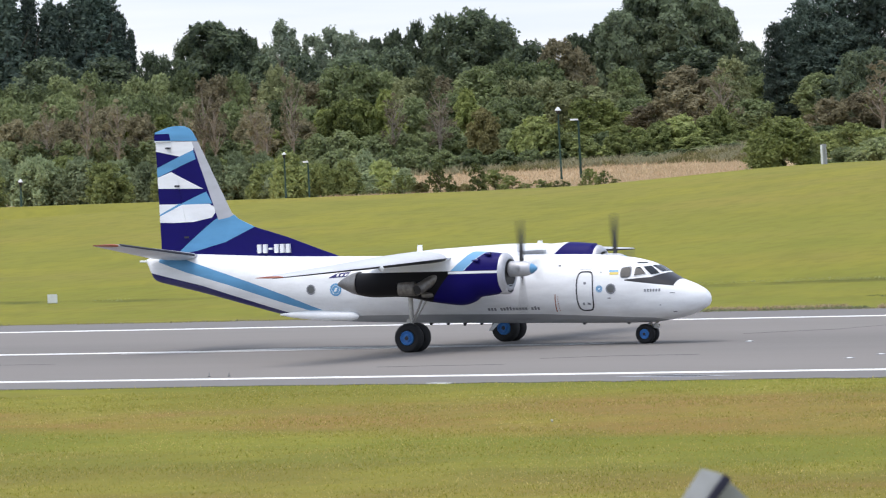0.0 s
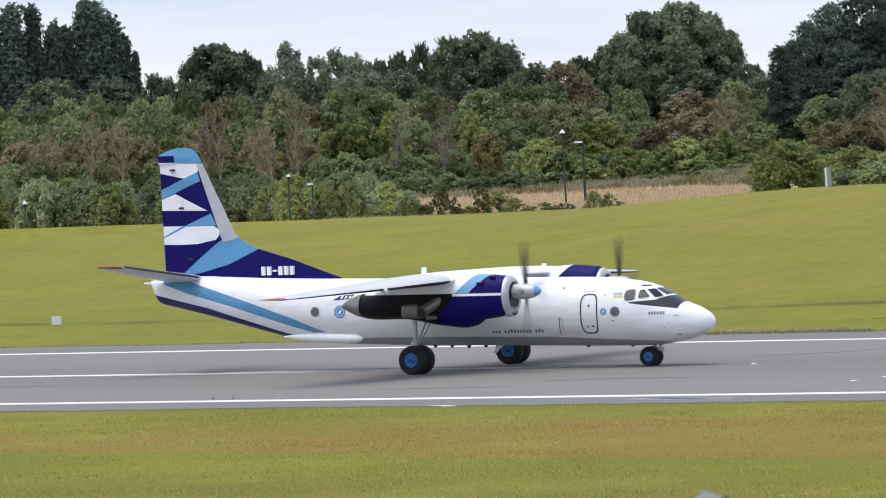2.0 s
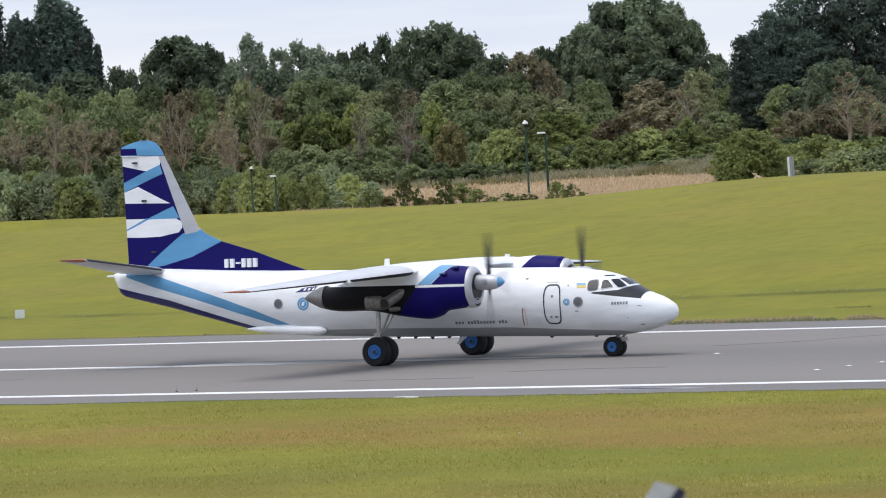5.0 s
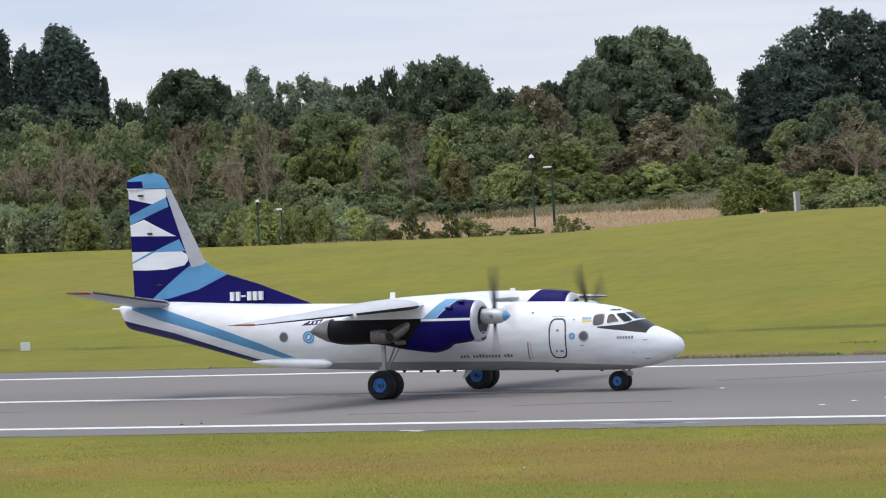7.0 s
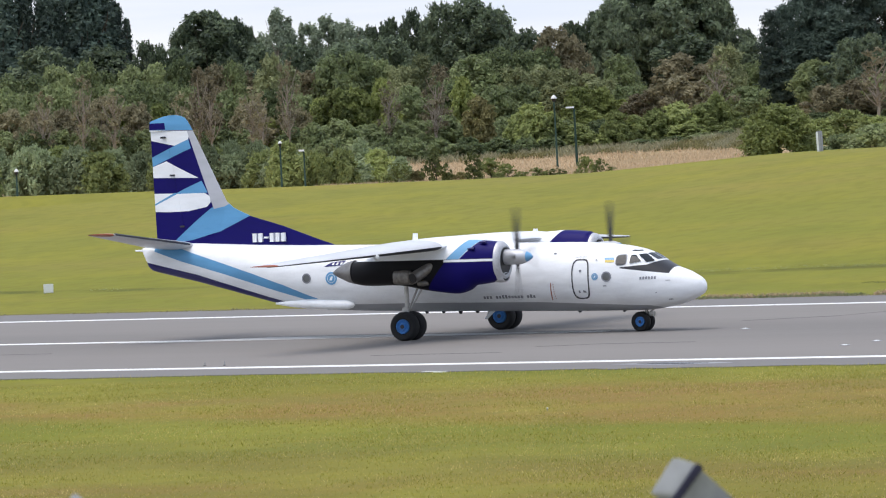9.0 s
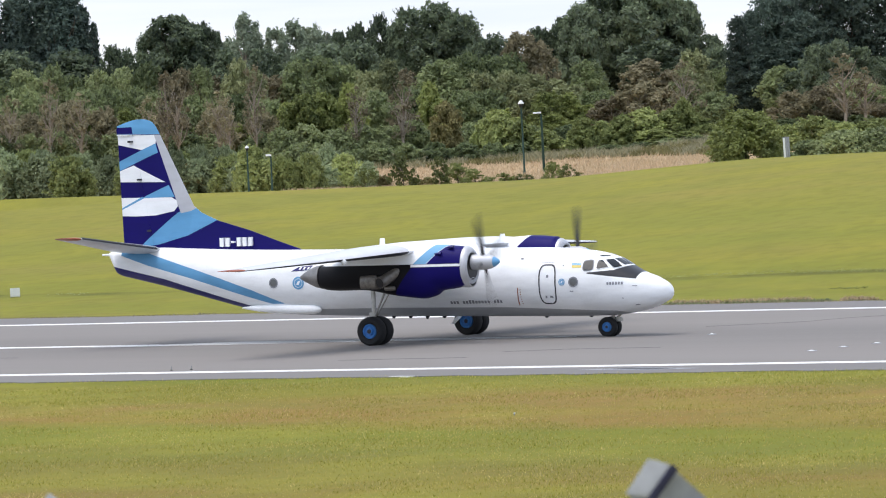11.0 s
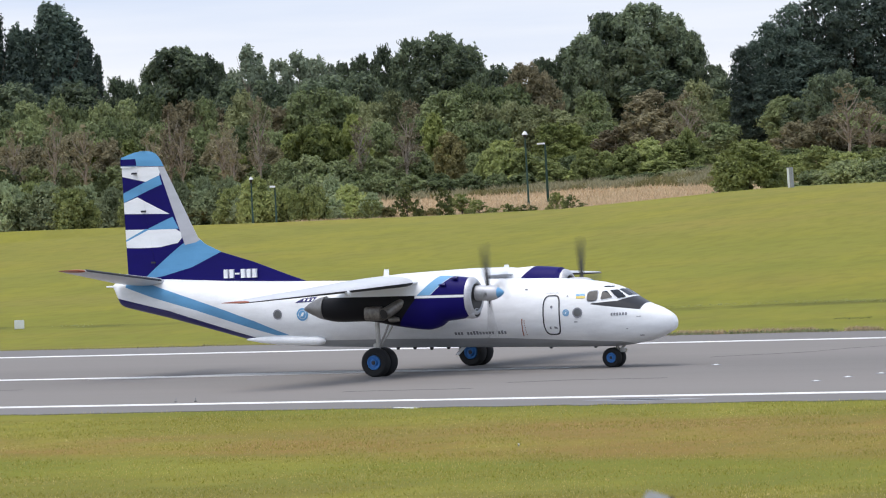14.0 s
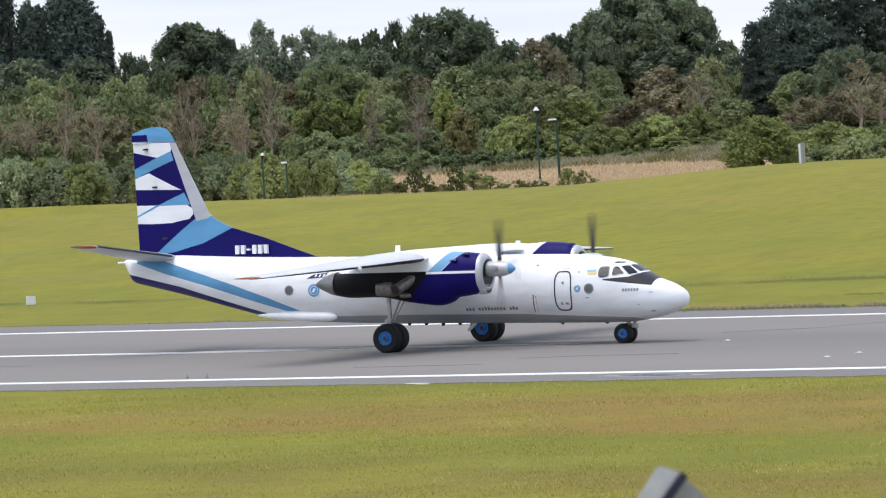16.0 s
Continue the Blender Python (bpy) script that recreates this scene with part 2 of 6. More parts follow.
def asphalt_material():
    m, nt, b = nodes_of("runway_asphalt")
    fine = noise_out(nt, 5.0, 6)
    big = noise_out(nt, 0.06, 4, (0.35, 2.2, 1))
    lane = noise_out(nt, 0.13, 3, (0.04, 2.5, 1))
    col = ramp(nt, big, [(0.3, (0.170, 0.155, 0.143)), (0.7, (0.230, 0.212, 0.196))])
    col = mix_colour(nt, math_node(nt, "MULTIPLY", ramp(nt, lane, [(0.5, (0, 0, 0)), (0.72, (1, 1, 1))]), 0.4), col, (0.135, 0.124, 0.115))
    co = nt.nodes.new("ShaderNodeTexCoord")
    sep = nt.nodes.new("ShaderNodeSeparateXYZ")
    nt.links.new(co.outputs["Object"], sep.inputs["Vector"])
    across = math_node(nt, "MULTIPLY", math_node(nt, "ADD", sep.outputs["Y"], math_node(nt, "ADD", math_node(nt, "MULTIPLY", big, 5.0), 27.5)), 1 / 60.0, True)
    worn = ramp(nt, across, [(0.0, (0.15, 0.15, 0.155)), (0.105, (0.155, 0.155, 0.158)), (0.125, (0.225, 0.210, 0.195)), (0.30, (0.225, 0.208, 0.193)), (0.42, (0.165, 0.155, 0.146)), (0.55, (0.16, 0.15, 0.142)), (0.68, (0.215, 0.2, 0.186)), (0.855, (0.22, 0.206, 0.192)), (0.875, (0.15, 0.15, 0.155)), (1.0, (0.15, 0.15, 0.155))])
    col = mix_colour(nt, 0.6, col, worn)
    col = mix_colour(nt, math_node(nt, "MULTIPLY", fine, 0.45), col, (0.245, 0.228, 0.212))
    nt.links.new(col, b.inputs["Base Color"])
    b.inputs["Roughness"].default_value = 0.88
    b.inputs["Specular IOR Level"].default_value = 0.25
    bumped(nt, b, fine, 0.3, 0.01)
    return m


def paint_on_ground():
    m, nt, b = nodes_of("runway_paint")
    wear = noise_out(nt, 1.5, 6, (0.4, 1, 1))
    nt.links.new(ramp(nt, wear, [(0.3, (0.62, 0.62, 0.61)), (0.62, (0.85, 0.85, 0.84))]), b.inputs["Base Color"])
    b.inputs["Roughness"].default_value = 0.75
    return m


def faded_paint():
    m, nt, b = nodes_of("faded_runway_paint")
    wear = noise_out(nt, 1.2, 6, (0.3, 1.5, 1))
    nt.links.new(ramp(nt, wear, [(0.33, (0.40, 0.40, 0.39)), (0.62, (0.66, 0.66, 0.64))]), b.inputs["Base Color"])
    b.inputs["Roughness"].default_value = 0.8
    return m


asphalt, marking, marking_faded = asphalt_material(), paint_on_ground(), faded_paint()


def grass_colour(nt):
    """Late-summer grass: bands along the runway of green, yellow and dry brown, with patches and tufts."""
    band = noise_out(nt, 0.085, 4, (0.10, 1.3, 1.0))
    patchy = noise_out(nt, 0.11, 5, (0.35, 1.3, 1.0))
    tuft = noise_out(nt, 0.9, 6, (0.45, 0.9, 1.0))
    green, yellow, brown = (0.190, 0.205, 0.024), (0.265, 0.235, 0.040), (0.335, 0.215, 0.080)
    col = ramp(nt, band, [(0.36, green), (0.50, yellow), (0.62, brown)])
    col = mix_colour(nt, math_node(nt, "MULTIPLY", ramp(nt, patchy, [(0.42, (0, 0, 0)), (0.60, (1, 1, 1))]), 0.75), col, (0.185, 0.21, 0.033))
    co = nt.nodes.new("ShaderNodeTexCoord")
    sep = nt.nodes.new("ShaderNodeSeparateXYZ")
    nt.links.new(co.outputs["Object"], sep.inputs["Vector"])
    wander = math_node(nt, "MULTIPLY", math_node(nt, "SUBTRACT", noise_out(nt, 0.05, 4, (0.5, 1.0, 1.0)), 0.5), 26.0)
    place = math_node(nt, "MULTIPLY", math_node(nt, "ADD", math_node(nt, "ADD", sep.outputs["Y"], wander), 80.0), 1 / 210.0, True)
    mown = ramp(nt, place, [(0.0, (0.168, 0.134, 0.030)), (0.025, (0.190, 0.118, 0.043)), (0.05, (0.166, 0.132, 0.034)), (0.07, (0.153, 0.162, 0.023)), (0.12, (0.147, 0.163, 0.018)), (0.145, (0.26, 0.143, 0.055)), (0.185, (0.275, 0.148, 0.065)), (0.205, (0.195, 0.165, 0.030)), (0.245, (0.148, 0.166, 0.022)),
                            (0.53, (0.182, 0.194, 0.036)), (0.70, (0.210, 0.212, 0.043)), (0.80, (0.232, 0.223, 0.051)), (1.0, (0.232, 0.223, 0.053))])
    col = mix_colour(nt, 0.78, col, mown)
    streak = noise_out(nt, 0.2, 5, (1.2, 1.0, 1.0))
    col = mix_colour(nt, math_node(nt, "MULTIPLY", ramp(nt, streak, [(0.48, (0, 0, 0)), (0.68, (1, 1, 1))]), 0.4), col, (0.145, 0.155, 0.028))
    light = noise_out(nt, 0.13, 5, (1.1, 0.9, 1.0))
    col = mix_colour(nt, math_node(nt, "MULTIPLY", ramp(nt, light, [(0.46, (0, 0, 0)), (0.64, (1, 1, 1))]), 0.62), col, (0.262, 0.250, 0.042))
    for at, wide, tone, much in ((47.0, 1.1, (0.075, 0.085, 0.02), 0.85), (30.6, 0.9, (0.12, 0.10, 0.045), 0.9), (-27.6, 0.7, (0.13, 0.155, 0.02), 0.5)):
        off = math_node(nt, "ABSOLUTE", math_node(nt, "ADD", math_node(nt, "ADD", sep.outputs["Y"], math_node(nt, "MULTIPLY", wander, 0.12)), -at))
        line = math_node(nt, "MULTIPLY", math_node(nt, "SUBTRACT", wide, off), 1.6 / wide, True)
        line = math_node(nt, "MULTIPLY", line, math_node(nt, "MULTIPLY", ramp(nt, streak, [(0.36, (0.1, 0.1, 0.1)), (0.55, (1, 1, 1))]), much))
        col = mix_colour(nt, line, col, tone)
    grain = noise_out(nt, 1.4, 6, (0.9, 0.5, 1.0))
    col = mix_colour(nt, math_node(nt, "MULTIPLY", ramp(nt, grain, [(0.45, (0, 0, 0)), (0.66, (1, 1, 1))]), 0.38), col, (0.145, 0.135, 0.025))
    col = mix_colour(nt, math_node(nt, "MULTIPLY", ramp(nt, tuft, [(0.52, (0, 0, 0)), (0.75, (1, 1, 1))]), 0.30), col, (0.135, 0.13, 0.03))
    faded = nt.nodes.new("ShaderNodeHueSaturation")
    faded.inputs["Saturation"].default_value = 1.06
    faded.inputs["Value"].default_value = 0.95
    nt.links.new(col, faded.inputs["Color"])
    return faded.outputs["Color"], tuft


def grass_material():
    m, nt, b = nodes_of("airfield_grass")
    col, tuft = grass_colour(nt)
    blade = noise_out(nt, 6.0, 4)
    col = mix_colour(nt, math_node(nt, "MULTIPLY", ramp(nt, blade, [(0.4, (0, 0, 0)), (0.65, (1, 1, 1))]), 0.4), col, (0.195, 0.185, 0.042))
    nt.links.new(col, b.inputs["Base Color"])
    b.inputs["Roughness"].default_value = 0.9
    b.inputs["Specular IOR Level"].default_value = 0.12
    bumped(nt, b, tuft, 0.3, 0.12)
    return m


def blade_material():
    m, nt, b = nodes_of("grass_blades")
    col, tuft = grass_colour(nt)
    geo = nt.nodes.new("ShaderNodeNewGeometry")
    tone = ramp(nt, geo.outputs["Random Per Island"], [(0.0, (0.24, 0.26, 0.04)), (0.55, (0.42, 0.39, 0.09)), (1.0, (0.78, 0.65, 0.29))])
    col = mix_colour(nt, 0.8, col, tone)
    nt.links.new(col, b.inputs["Base Color"])
    lit = nt.nodes.new("ShaderNodeBsdfTranslucent")
    nt.links.new(col, lit.inputs["Color"])
    both = nt.nodes.new("ShaderNodeMixShader")
    nt.links.new(b.outputs["BSDF"], both.inputs[1])
    nt.links.new(lit.outputs["BSDF"], both.inputs[2])
    nt.links.new(both.outputs["Shader"], nt.nodes["Material Output"].inputs["Surface"])
    b.inputs["Roughness"].default_value = 0.7
    b.inputs["Specular IOR Level"].default_value = 0.15
    return m


def meadow_material():
    m, nt, b = nodes_of("dry_meadow")
    a = noise_out(nt, 0.12, 5, (0.7, 1, 1))
    f = noise_out(nt, 3.0, 5)
    col = ramp(nt, a, [(0.3, (0.25, 0.22, 0.09)), (0.5, (0.46, 0.335, 0.205)), (0.7, (0.49, 0.37, 0.235))])
    col = mix_colour(nt, math_node(nt, "MULTIPLY", f, 0.5), col, (0.25, 0.18, 0.085))
    nt.links.new(col, b.inputs["Base Color"])
    b.inputs["Roughness"].default_value = 0.95
    b.inputs["Specular IOR Level"].default_value = 0.1
    bumped(nt, b, f, 0.6, 0.15)
    return m


def leaf_material(name, dark, light, odd=None):
    m, nt, b = nodes_of(name)
    geo = nt.nodes.new("ShaderNodeNewGeometry")
    info = nt.nodes.new("ShaderNodeObjectInfo")
    clump = noise_out(nt, 0.55, 3)
    f = math_node(nt, "ADD", math_node(nt, "MULTIPLY", geo.outputs["Random Per Island"], 0.5), math_node(nt, "MULTIPLY", clump, 0.6))
    col = ramp(nt, f, [(0.25, dark), (0.75, light)])
    tone = math_node(nt, "ADD", math_node(nt, "MULTIPLY", info.outputs["Random"], 0.35), 0.02)
    col = mix_colour(nt, tone, col, odd or tuple(c * 0.6 for c in light))
    vary = nt.nodes.new("ShaderNodeHueSaturation")
    nt.links.new(math_node(nt, "ADD", math_node(nt, "MULTIPLY", info.outputs["Random"], 0.72), 0.64), vary.inputs["Value"])
    nt.links.new(col, vary.inputs["Color"])
    col = vary.outputs["Color"]
    nt.links.new(col, b.inputs["Base Color"])
    b.inputs["Roughness"].default_value = 0.6
    b.inputs["Specular IOR Level"].default_value = 0.25
    glow = nt.nodes.new("ShaderNodeBsdfTranslucent")
    nt.links.new(col, glow.inputs["Color"])
    both = nt.nodes.new("ShaderNodeMixShader")
    both.inputs["Fac"].default_value = 0.4
    nt.links.new(b.outputs["BSDF"], both.inputs[1])
    nt.links.new(glow.outputs["BSDF"], both.inputs[2])
    nt.links.new(both.outputs["Shader"], nt.nodes["Material Output"].inputs["Surface"])
    return m


# leaf darks are raised, the tall trees' also bluer, to paint in haze
leaf_oak = leaf_material("oak_leaves", (0.118, 0.157, 0.089), (0.264, 0.337, 0.142), (0.294, 0.294, 0.151))
leaf_dark = leaf_material("dark_leaves", (0.072, 0.102, 0.098), (0.145, 0.200, 0.150), (0.120, 0.170, 0.130))
leaf_cedar = leaf_material("cedar_leaves", (0.056, 0.082, 0.076), (0.125, 0.172, 0.130), (0.100, 0.140, 0.110))
leaf_olive = leaf_material("olive_leaves", (0.141, 0.171, 0.093), (0.319, 0.363, 0.173), (0.334, 0.322, 0.173))
leaf_grey = leaf_material("grey_green_leaves", (0.137, 0.174, 0.095), (0.325, 0.387, 0.213), (0.334, 0.383, 0.223))
leaf_brown = leaf_material("rusty_leaves", (0.147, 0.129, 0.088), (0.333, 0.290, 0.177), (0.253, 0.258, 0.144))
leaf_yellow = leaf_material("yellow_leaves", (0.170, 0.160, 0.070), (0.380, 0.340, 0.150), (0.300, 0.285, 0.110))
bark = plain("bark", (0.085, 0.07, 0.05), 0.9, 0.0, 0.35, 3.0, 0, 0.6)
bark_pale = plain("pale_bark", (0.29, 0.25, 0.195), 0.9, 0.0, 0.3, 3.0, 0, 0.6)
grass, meadow, blades = grass_material(), meadow_material(), blade_material()
leaf_bright = leaf_material("bright_leaves", (0.184, 0.231, 0.086), (0.404, 0.466, 0.167), (0.371, 0.378, 0.161))
leaf_bush = leaf_material("crest_bush_leaves", (0.104, 0.138, 0.048), (0.275, 0.328, 0.100), (0.275, 0.285, 0.095))
leaf_big = leaf_material("large_bush_leaves", (0.080, 0.105, 0.042), (0.215, 0.255, 0.080), (0.200, 0.220, 0.075))
navy_edge = plain("shadow_line_paint", (0.03, 0.03, 0.07), 0.7, 0.0, 0.2, 30.0)
dry_stalks = leaf_material("dry_stalks", (0.46, 0.35, 0.22), (0.74, 0.57, 0.38), (0.56, 0.46, 0.28))
leaf_pale = leaf_material("pale_tree_leaves", (0.142, 0.189, 0.138), (0.302, 0.366, 0.250), (0.287, 0.302, 0.214))
cone_metal = plain("cone_metal", (0.23, 0.225, 0.22), 0.42, 0.6, 0.3, 4.0)
soot_steel = plain("sooty_steel", (0.21, 0.195, 0.175), 0.45, 0.6, 0.4, 6.0)
tar = plain("tar_seam", (0.105, 0.10, 0.094), 0.8, 0.0, 0.2, 3.0)
edge_shade_grey = plain("under_edge_shade", (0.035, 0.035, 0.04), 0.6, 0.0, 0.2, 2.0)
dry_tufts = leaf_material("dry_tufts", (0.42, 0.33, 0.13), (0.85, 0.68, 0.32), (0.60, 0.54, 0.18))
leaf_tall = leaf_material("tall_oak_leaves", (0.086, 0.118, 0.095), (0.198, 0.258, 0.139), (0.198, 0.220, 0.139))


# ---- helpers of this scene ----
def empty(name, m, label, category, group=""):
    ob = new(name)
    ob.matrix_world = m
    return tagged(ob, label, category, group)


def link_mesh(name, mesh, material, parent=None, label="", smooth=False):
    if material:
        mesh.materials.append(material)
    if smooth:
        mesh.shade_smooth()
        mesh.set_sharp_from_angle(angle=radians(38))
    ob = new(name, mesh)
    if parent:
        ob.parent = parent
    if label:
        ob["label"] = label
    return ob


def part(name, bm, material, parent=None, label="", smooth=False):
    """One bmesh as one mesh object under a thing or a part."""
    bmesh.ops.recalc_face_normals(bm, faces=bm.faces[:])
    mesh = bpy.data.meshes.new(name)
    bm.to_mesh(mesh)
    bm.free()
    return link_mesh(name, mesh, material, parent, label, smooth)


def loft(rings, caps=True, closed=True):
    """A skin through rings of points, all of one count."""
    bm = bmesh.new()
    rows = [[bm.verts.new(p) for p in ring] for ring in rings]
    n = len(rows[0])
    for a, b in zip(rows, rows[1:]):
        for i in range(n if closed else n - 1):
            j = (i + 1) % n
            bm.faces.new((a[i], a[j], b[j], b[i]))
    if caps:
        bm.faces.new(rows[0][::-1])
        bm.faces.new(rows[-1])
    return bm


def turned(profile, n=24, m=Matrix.Identity(4)):
    """A body turned about the local x axis from (x, radius) pairs."""
    rings = [[m @ Vector((x, r * math.cos(2 * math.pi * i / n), r * math.sin(2 * math.pi * i / n))) for i in range(n)] for x, r in profile]
    return loft(rings)


def tube(points, radii, n=10):
    """A round bar along points."""
    rings = []
    pts = [Vector(p) for p in points]
    for i, p in enumerate(pts):
        d = (pts[min(i + 1, len(pts) - 1)] - pts[max(i - 1, 0)]).normalized()
        q = d.to_track_quat("Z", "Y")
        rings.append([p + q @ Vector((radii[i] * math.cos(2 * math.pi * k / n), radii[i] * math.sin(2 * math.pi * k / n), 0)) for k in range(n)])
    return loft(rings)


def box(x0, x1, y0, y1, z0, z1, bevel=0.0):
    bm = bmesh.new()
    bmesh.ops.create_cube(bm, size=1)
    bmesh.ops.transform(bm, matrix=Matrix.Translation(((x0 + x1) / 2, (y0 + y1) / 2, (z0 + z1) / 2)) @ Matrix.Diagonal((x1 - x0, y1 - y0, z1 - z0, 1)), verts=bm.verts[:])
    if bevel:
        bmesh.ops.bevel(bm, geom=bm.edges[:], offset=bevel, segments=2, affect="EDGES")
    return bm


def smooth_rows(rows, per=5):
    """Catmull-Rom through rows of numbers."""
    a = np.array(rows, float)
    a = np.vstack([2 * a[0] - a[1], a, 2 * a[-1] - a[-2]])
    out = []
    for i in range(1, len(a) - 2):
        for k in range(per):
            t = k / per
            out.append(0.5 * (2 * a[i] + (a[i + 1] - a[i - 1]) * t + (2 * a[i - 1] - 5 * a[i] + 4 * a[i + 1] - a[i + 2]) * t * t + (3 * a[i] - a[i - 1] - 3 * a[i + 1] + a[i + 2]) * t ** 3))
    out.append(a[-2])
    return np.array(out)


# ---- ground ----
HEAD = radians(-26.75)
AHEAD, ACROSS = Vector((math.sin(HEAD), math.cos(HEAD), 0)), Vector((math.cos(HEAD), -math.sin(HEAD), 0))


def spot(u, v):
    """World x, y of a place u metres ahead of the spectator and v metres to his right."""
    p = EYE + AHEAD * u + ACROSS * v
    return p.x, p.y


def step(a, b, x):
    t = np.clip((x - a) / (b - a), 0, 1)
    return t * t * (3 - 2 * t)


def ground_z(x, y):
    u = (x - EYE.x) * AHEAD.x + (y - EYE.y) * AHEAD.y
    v = (x - EYE.x) * ACROSS.x + (y - EYE.y) * ACROSS.y
    crest = np.interp(v, [-60, -27, 0, 7, 14, 19, 24, 60], [4.75, 4.55, 4.42, 4.52, 5.0, 5.32, 5.42, 5.7])
    bank = crest * (0.25 * step(32, 62, y) + 0.75 * step(48, 118, y + 0.12 * v))
    rise = np.interp(u, [335, 345, 362, 400, 425, 450, 500, 620, 4000], [0, -0.35, -0.5, -0.25, 0.75, 1.6, 2.2, 2.5, 2.5])
    near = 4.6 * step(-90, -165, y) + 1.4 * step(-167, -177, y)
    far = np.where(u > 330, crest + rise, bank)
    wave = 0.05 * np.sin(x * 0.21 + 1.3) * np.sin(y * 0.17) * step(30, 45, y)
    return np.where(y < 31, near, np.where(u > 300, far, bank) + wave) * np.where((np.abs(v) > 1500), 0.2, 1)


def ground_sheet():
    us = np.concatenate([[-3000, -800, -200, -60], np.arange(-30, 240, 6), np.arange(240, 470, 2.0), [480, 495, 520, 560, 640, 800, 1200, 2000, 4000]])
    vs = np.concatenate([[-3000, -900, -300, -120, -80], np.arange(-60, 61, 2.5), [80, 120, 300, 900, 3000]])
    uu, vv = np.meshgrid(us, vs, indexing="ij")
    x = EYE.x + AHEAD.x * uu + ACROSS.x * vv
    y = EYE.y + AHEAD.y * uu + ACROSS.y * vv
    z = ground_z(x, y)
    co = np.stack([x, y, z], -1).reshape(-1, 3)
    n, k = len(us), len(vs)
    faces, which = [], []
    for i in range(n - 1):
        for j in range(k - 1):
            faces.append((i * k + j, i * k + j + 1, (i + 1) * k + j + 1, (i + 1) * k + j))
            which.append(1 if us[i] >= 338 else 0)
    mesh = bpy.data.meshes.new("ground")
    mesh.from_pydata(co.tolist(), [], faces)
    mesh.materials.append(grass)
    mesh.materials.append(meadow)
    mesh.polygons.foreach_set("material_index", which)
    mesh.shade_smooth()
    return tagged(new("ground", mesh), "mown green and yellow airfield grass with dry brown patches", "ground", kind="structure")


ground_sheet()


def strip(name, x0, x1, y0, y1, z, material, label, category, wobble=0.0, pieces=1):
    """A flat slab on the ground; wobble roughens its long edges."""
    bm = bmesh.new()
    rng = random.Random(name)
    rows = []
    for i in range(pieces + 1):
        x = x0 + (x1 - x0) * i / pieces
        a, b = y0 + rng.uniform(-wobble, wobble), y1 + rng.uniform(-wobble, wobble)
        rows.append([bm.verts.new(p) for p in ((x, a, -0.08), (x, a, z), (x, b, z), (x, b, -0.08))])
    for a, b in zip(rows, rows[1:]):
        for i in range(3):
            bm.faces.new((a[i], a[i + 1], b[i + 1], b[i]))
    ob = part(name, bm, material)
    return tagged(ob, label, category, kind="structure")


strip("runway", -420, 420, -27.0, 30.0, 0.02, asphalt, "worn grey asphalt runway with tyre streaks", "runway", 0.35, 1100)
strip("edge_line", -420, 420, -22.6, -21.6, 0.026, marking, "white painted runway edge line", "line")
strip("edge_line", -420, 420, 21.45, 22.5, 0.026, marking, "white painted runway edge line", "line")
strip("centre_line", -44, -11, -1.15, -0.2, 0.026, marking, "worn white runway centre line dash", "line")
strip("centre_line", -104, -74, -1.1, -0.2, 0.026, marking_faded, "worn white runway centre line dash", "line")
strip("centre_line", 46, 76, -0.45, 0.45, 0.026, marking_faded, "worn white runway centre line dash", "line")


def flat_patch(name, pts, z, material, label, category):
    bm = bmesh.new()
    top = [bm.verts.new((x, y, z)) for x, y in pts]
    low = [bm.verts.new((x, y, 0.0)) for x, y in pts]
    bm.faces.new(top)
    for i in range(len(pts)):
        j = (i + 1) % len(pts)
        bm.faces.new((top[i], low[i], low[j], top[j]))
    return tagged(part(name, bm, material), label, category, kind="structure")


flat_patch("repair_patch", [(-13.5, -1.9), (-10.8, -1.5), (6, 0.0), (6, 0.6), (-8.2, 0.9)], 0.03, marking_faded, "pale worn repair patch on the centre line", "patch")
flat_patch("drain_slab", [(17.8, -24.35), (20.3, -25.15), (22.1, -24.45), (19.5, -23.55)], 0.026, concrete_dark, "pale concrete slab round the drain", "drain")
flat_patch("drain_cover", [(18.6, -24.3), (20.4, -24.9), (21.2, -24.4), (19.4, -23.8)], 0.032, black_frame, "dark rectangular drain cover in the runway shoulder", "drain")

# ---- the aircraft ----
plane = empty("cargo_aircraft", Matrix.Identity(4), "white and blue twin-propeller cargo aircraft standing on the runway", "aircraft")
FUS = [(10.21, 1.57, 1.61, 0.02), (10.12, 1.38, 1.80, 0.22), (9.97, 1.27, 1.95, 0.37), (9.53, 1.07, 2.18, 0.66), (9.09, 0.95, 2.34, 0.88),
       (8.60, 0.86, 2.60, 1.06), (7.98, 0.79, 2.94, 1.24), (7.42, 0.78, 3.10, 1.34), (6.86, 0.78, 3.19, 1.40), (5.72, 0.79, 3.30, 1.45),
       (3.42, 0.83, 3.35, 1.45), (0.0, 0.89, 3.39, 1.45), (-3.2, 0.97, 3.44, 1.45), (-5.05, 1.05, 3.48, 1.43), (-6.2, 1.14, 3.51, 1.38),
       (-7.31, 1.33, 3.55, 1.28), (-8.43, 1.61, 3.59, 1.12), (-9.7, 1.94, 3.66, 0.92), (-10.9, 2.24, 3.72, 0.70), (-12.16, 2.53, 3.68, 0.46),
       (-12.85, 2.71, 3.63, 0.30), (-13.05, 2.98, 3.61, 0.21), (-13.28, 3.40, 3.55, 0.05)]

FUS_N = 2.2
FUS_D = smooth_rows(FUS[::-1], 4)


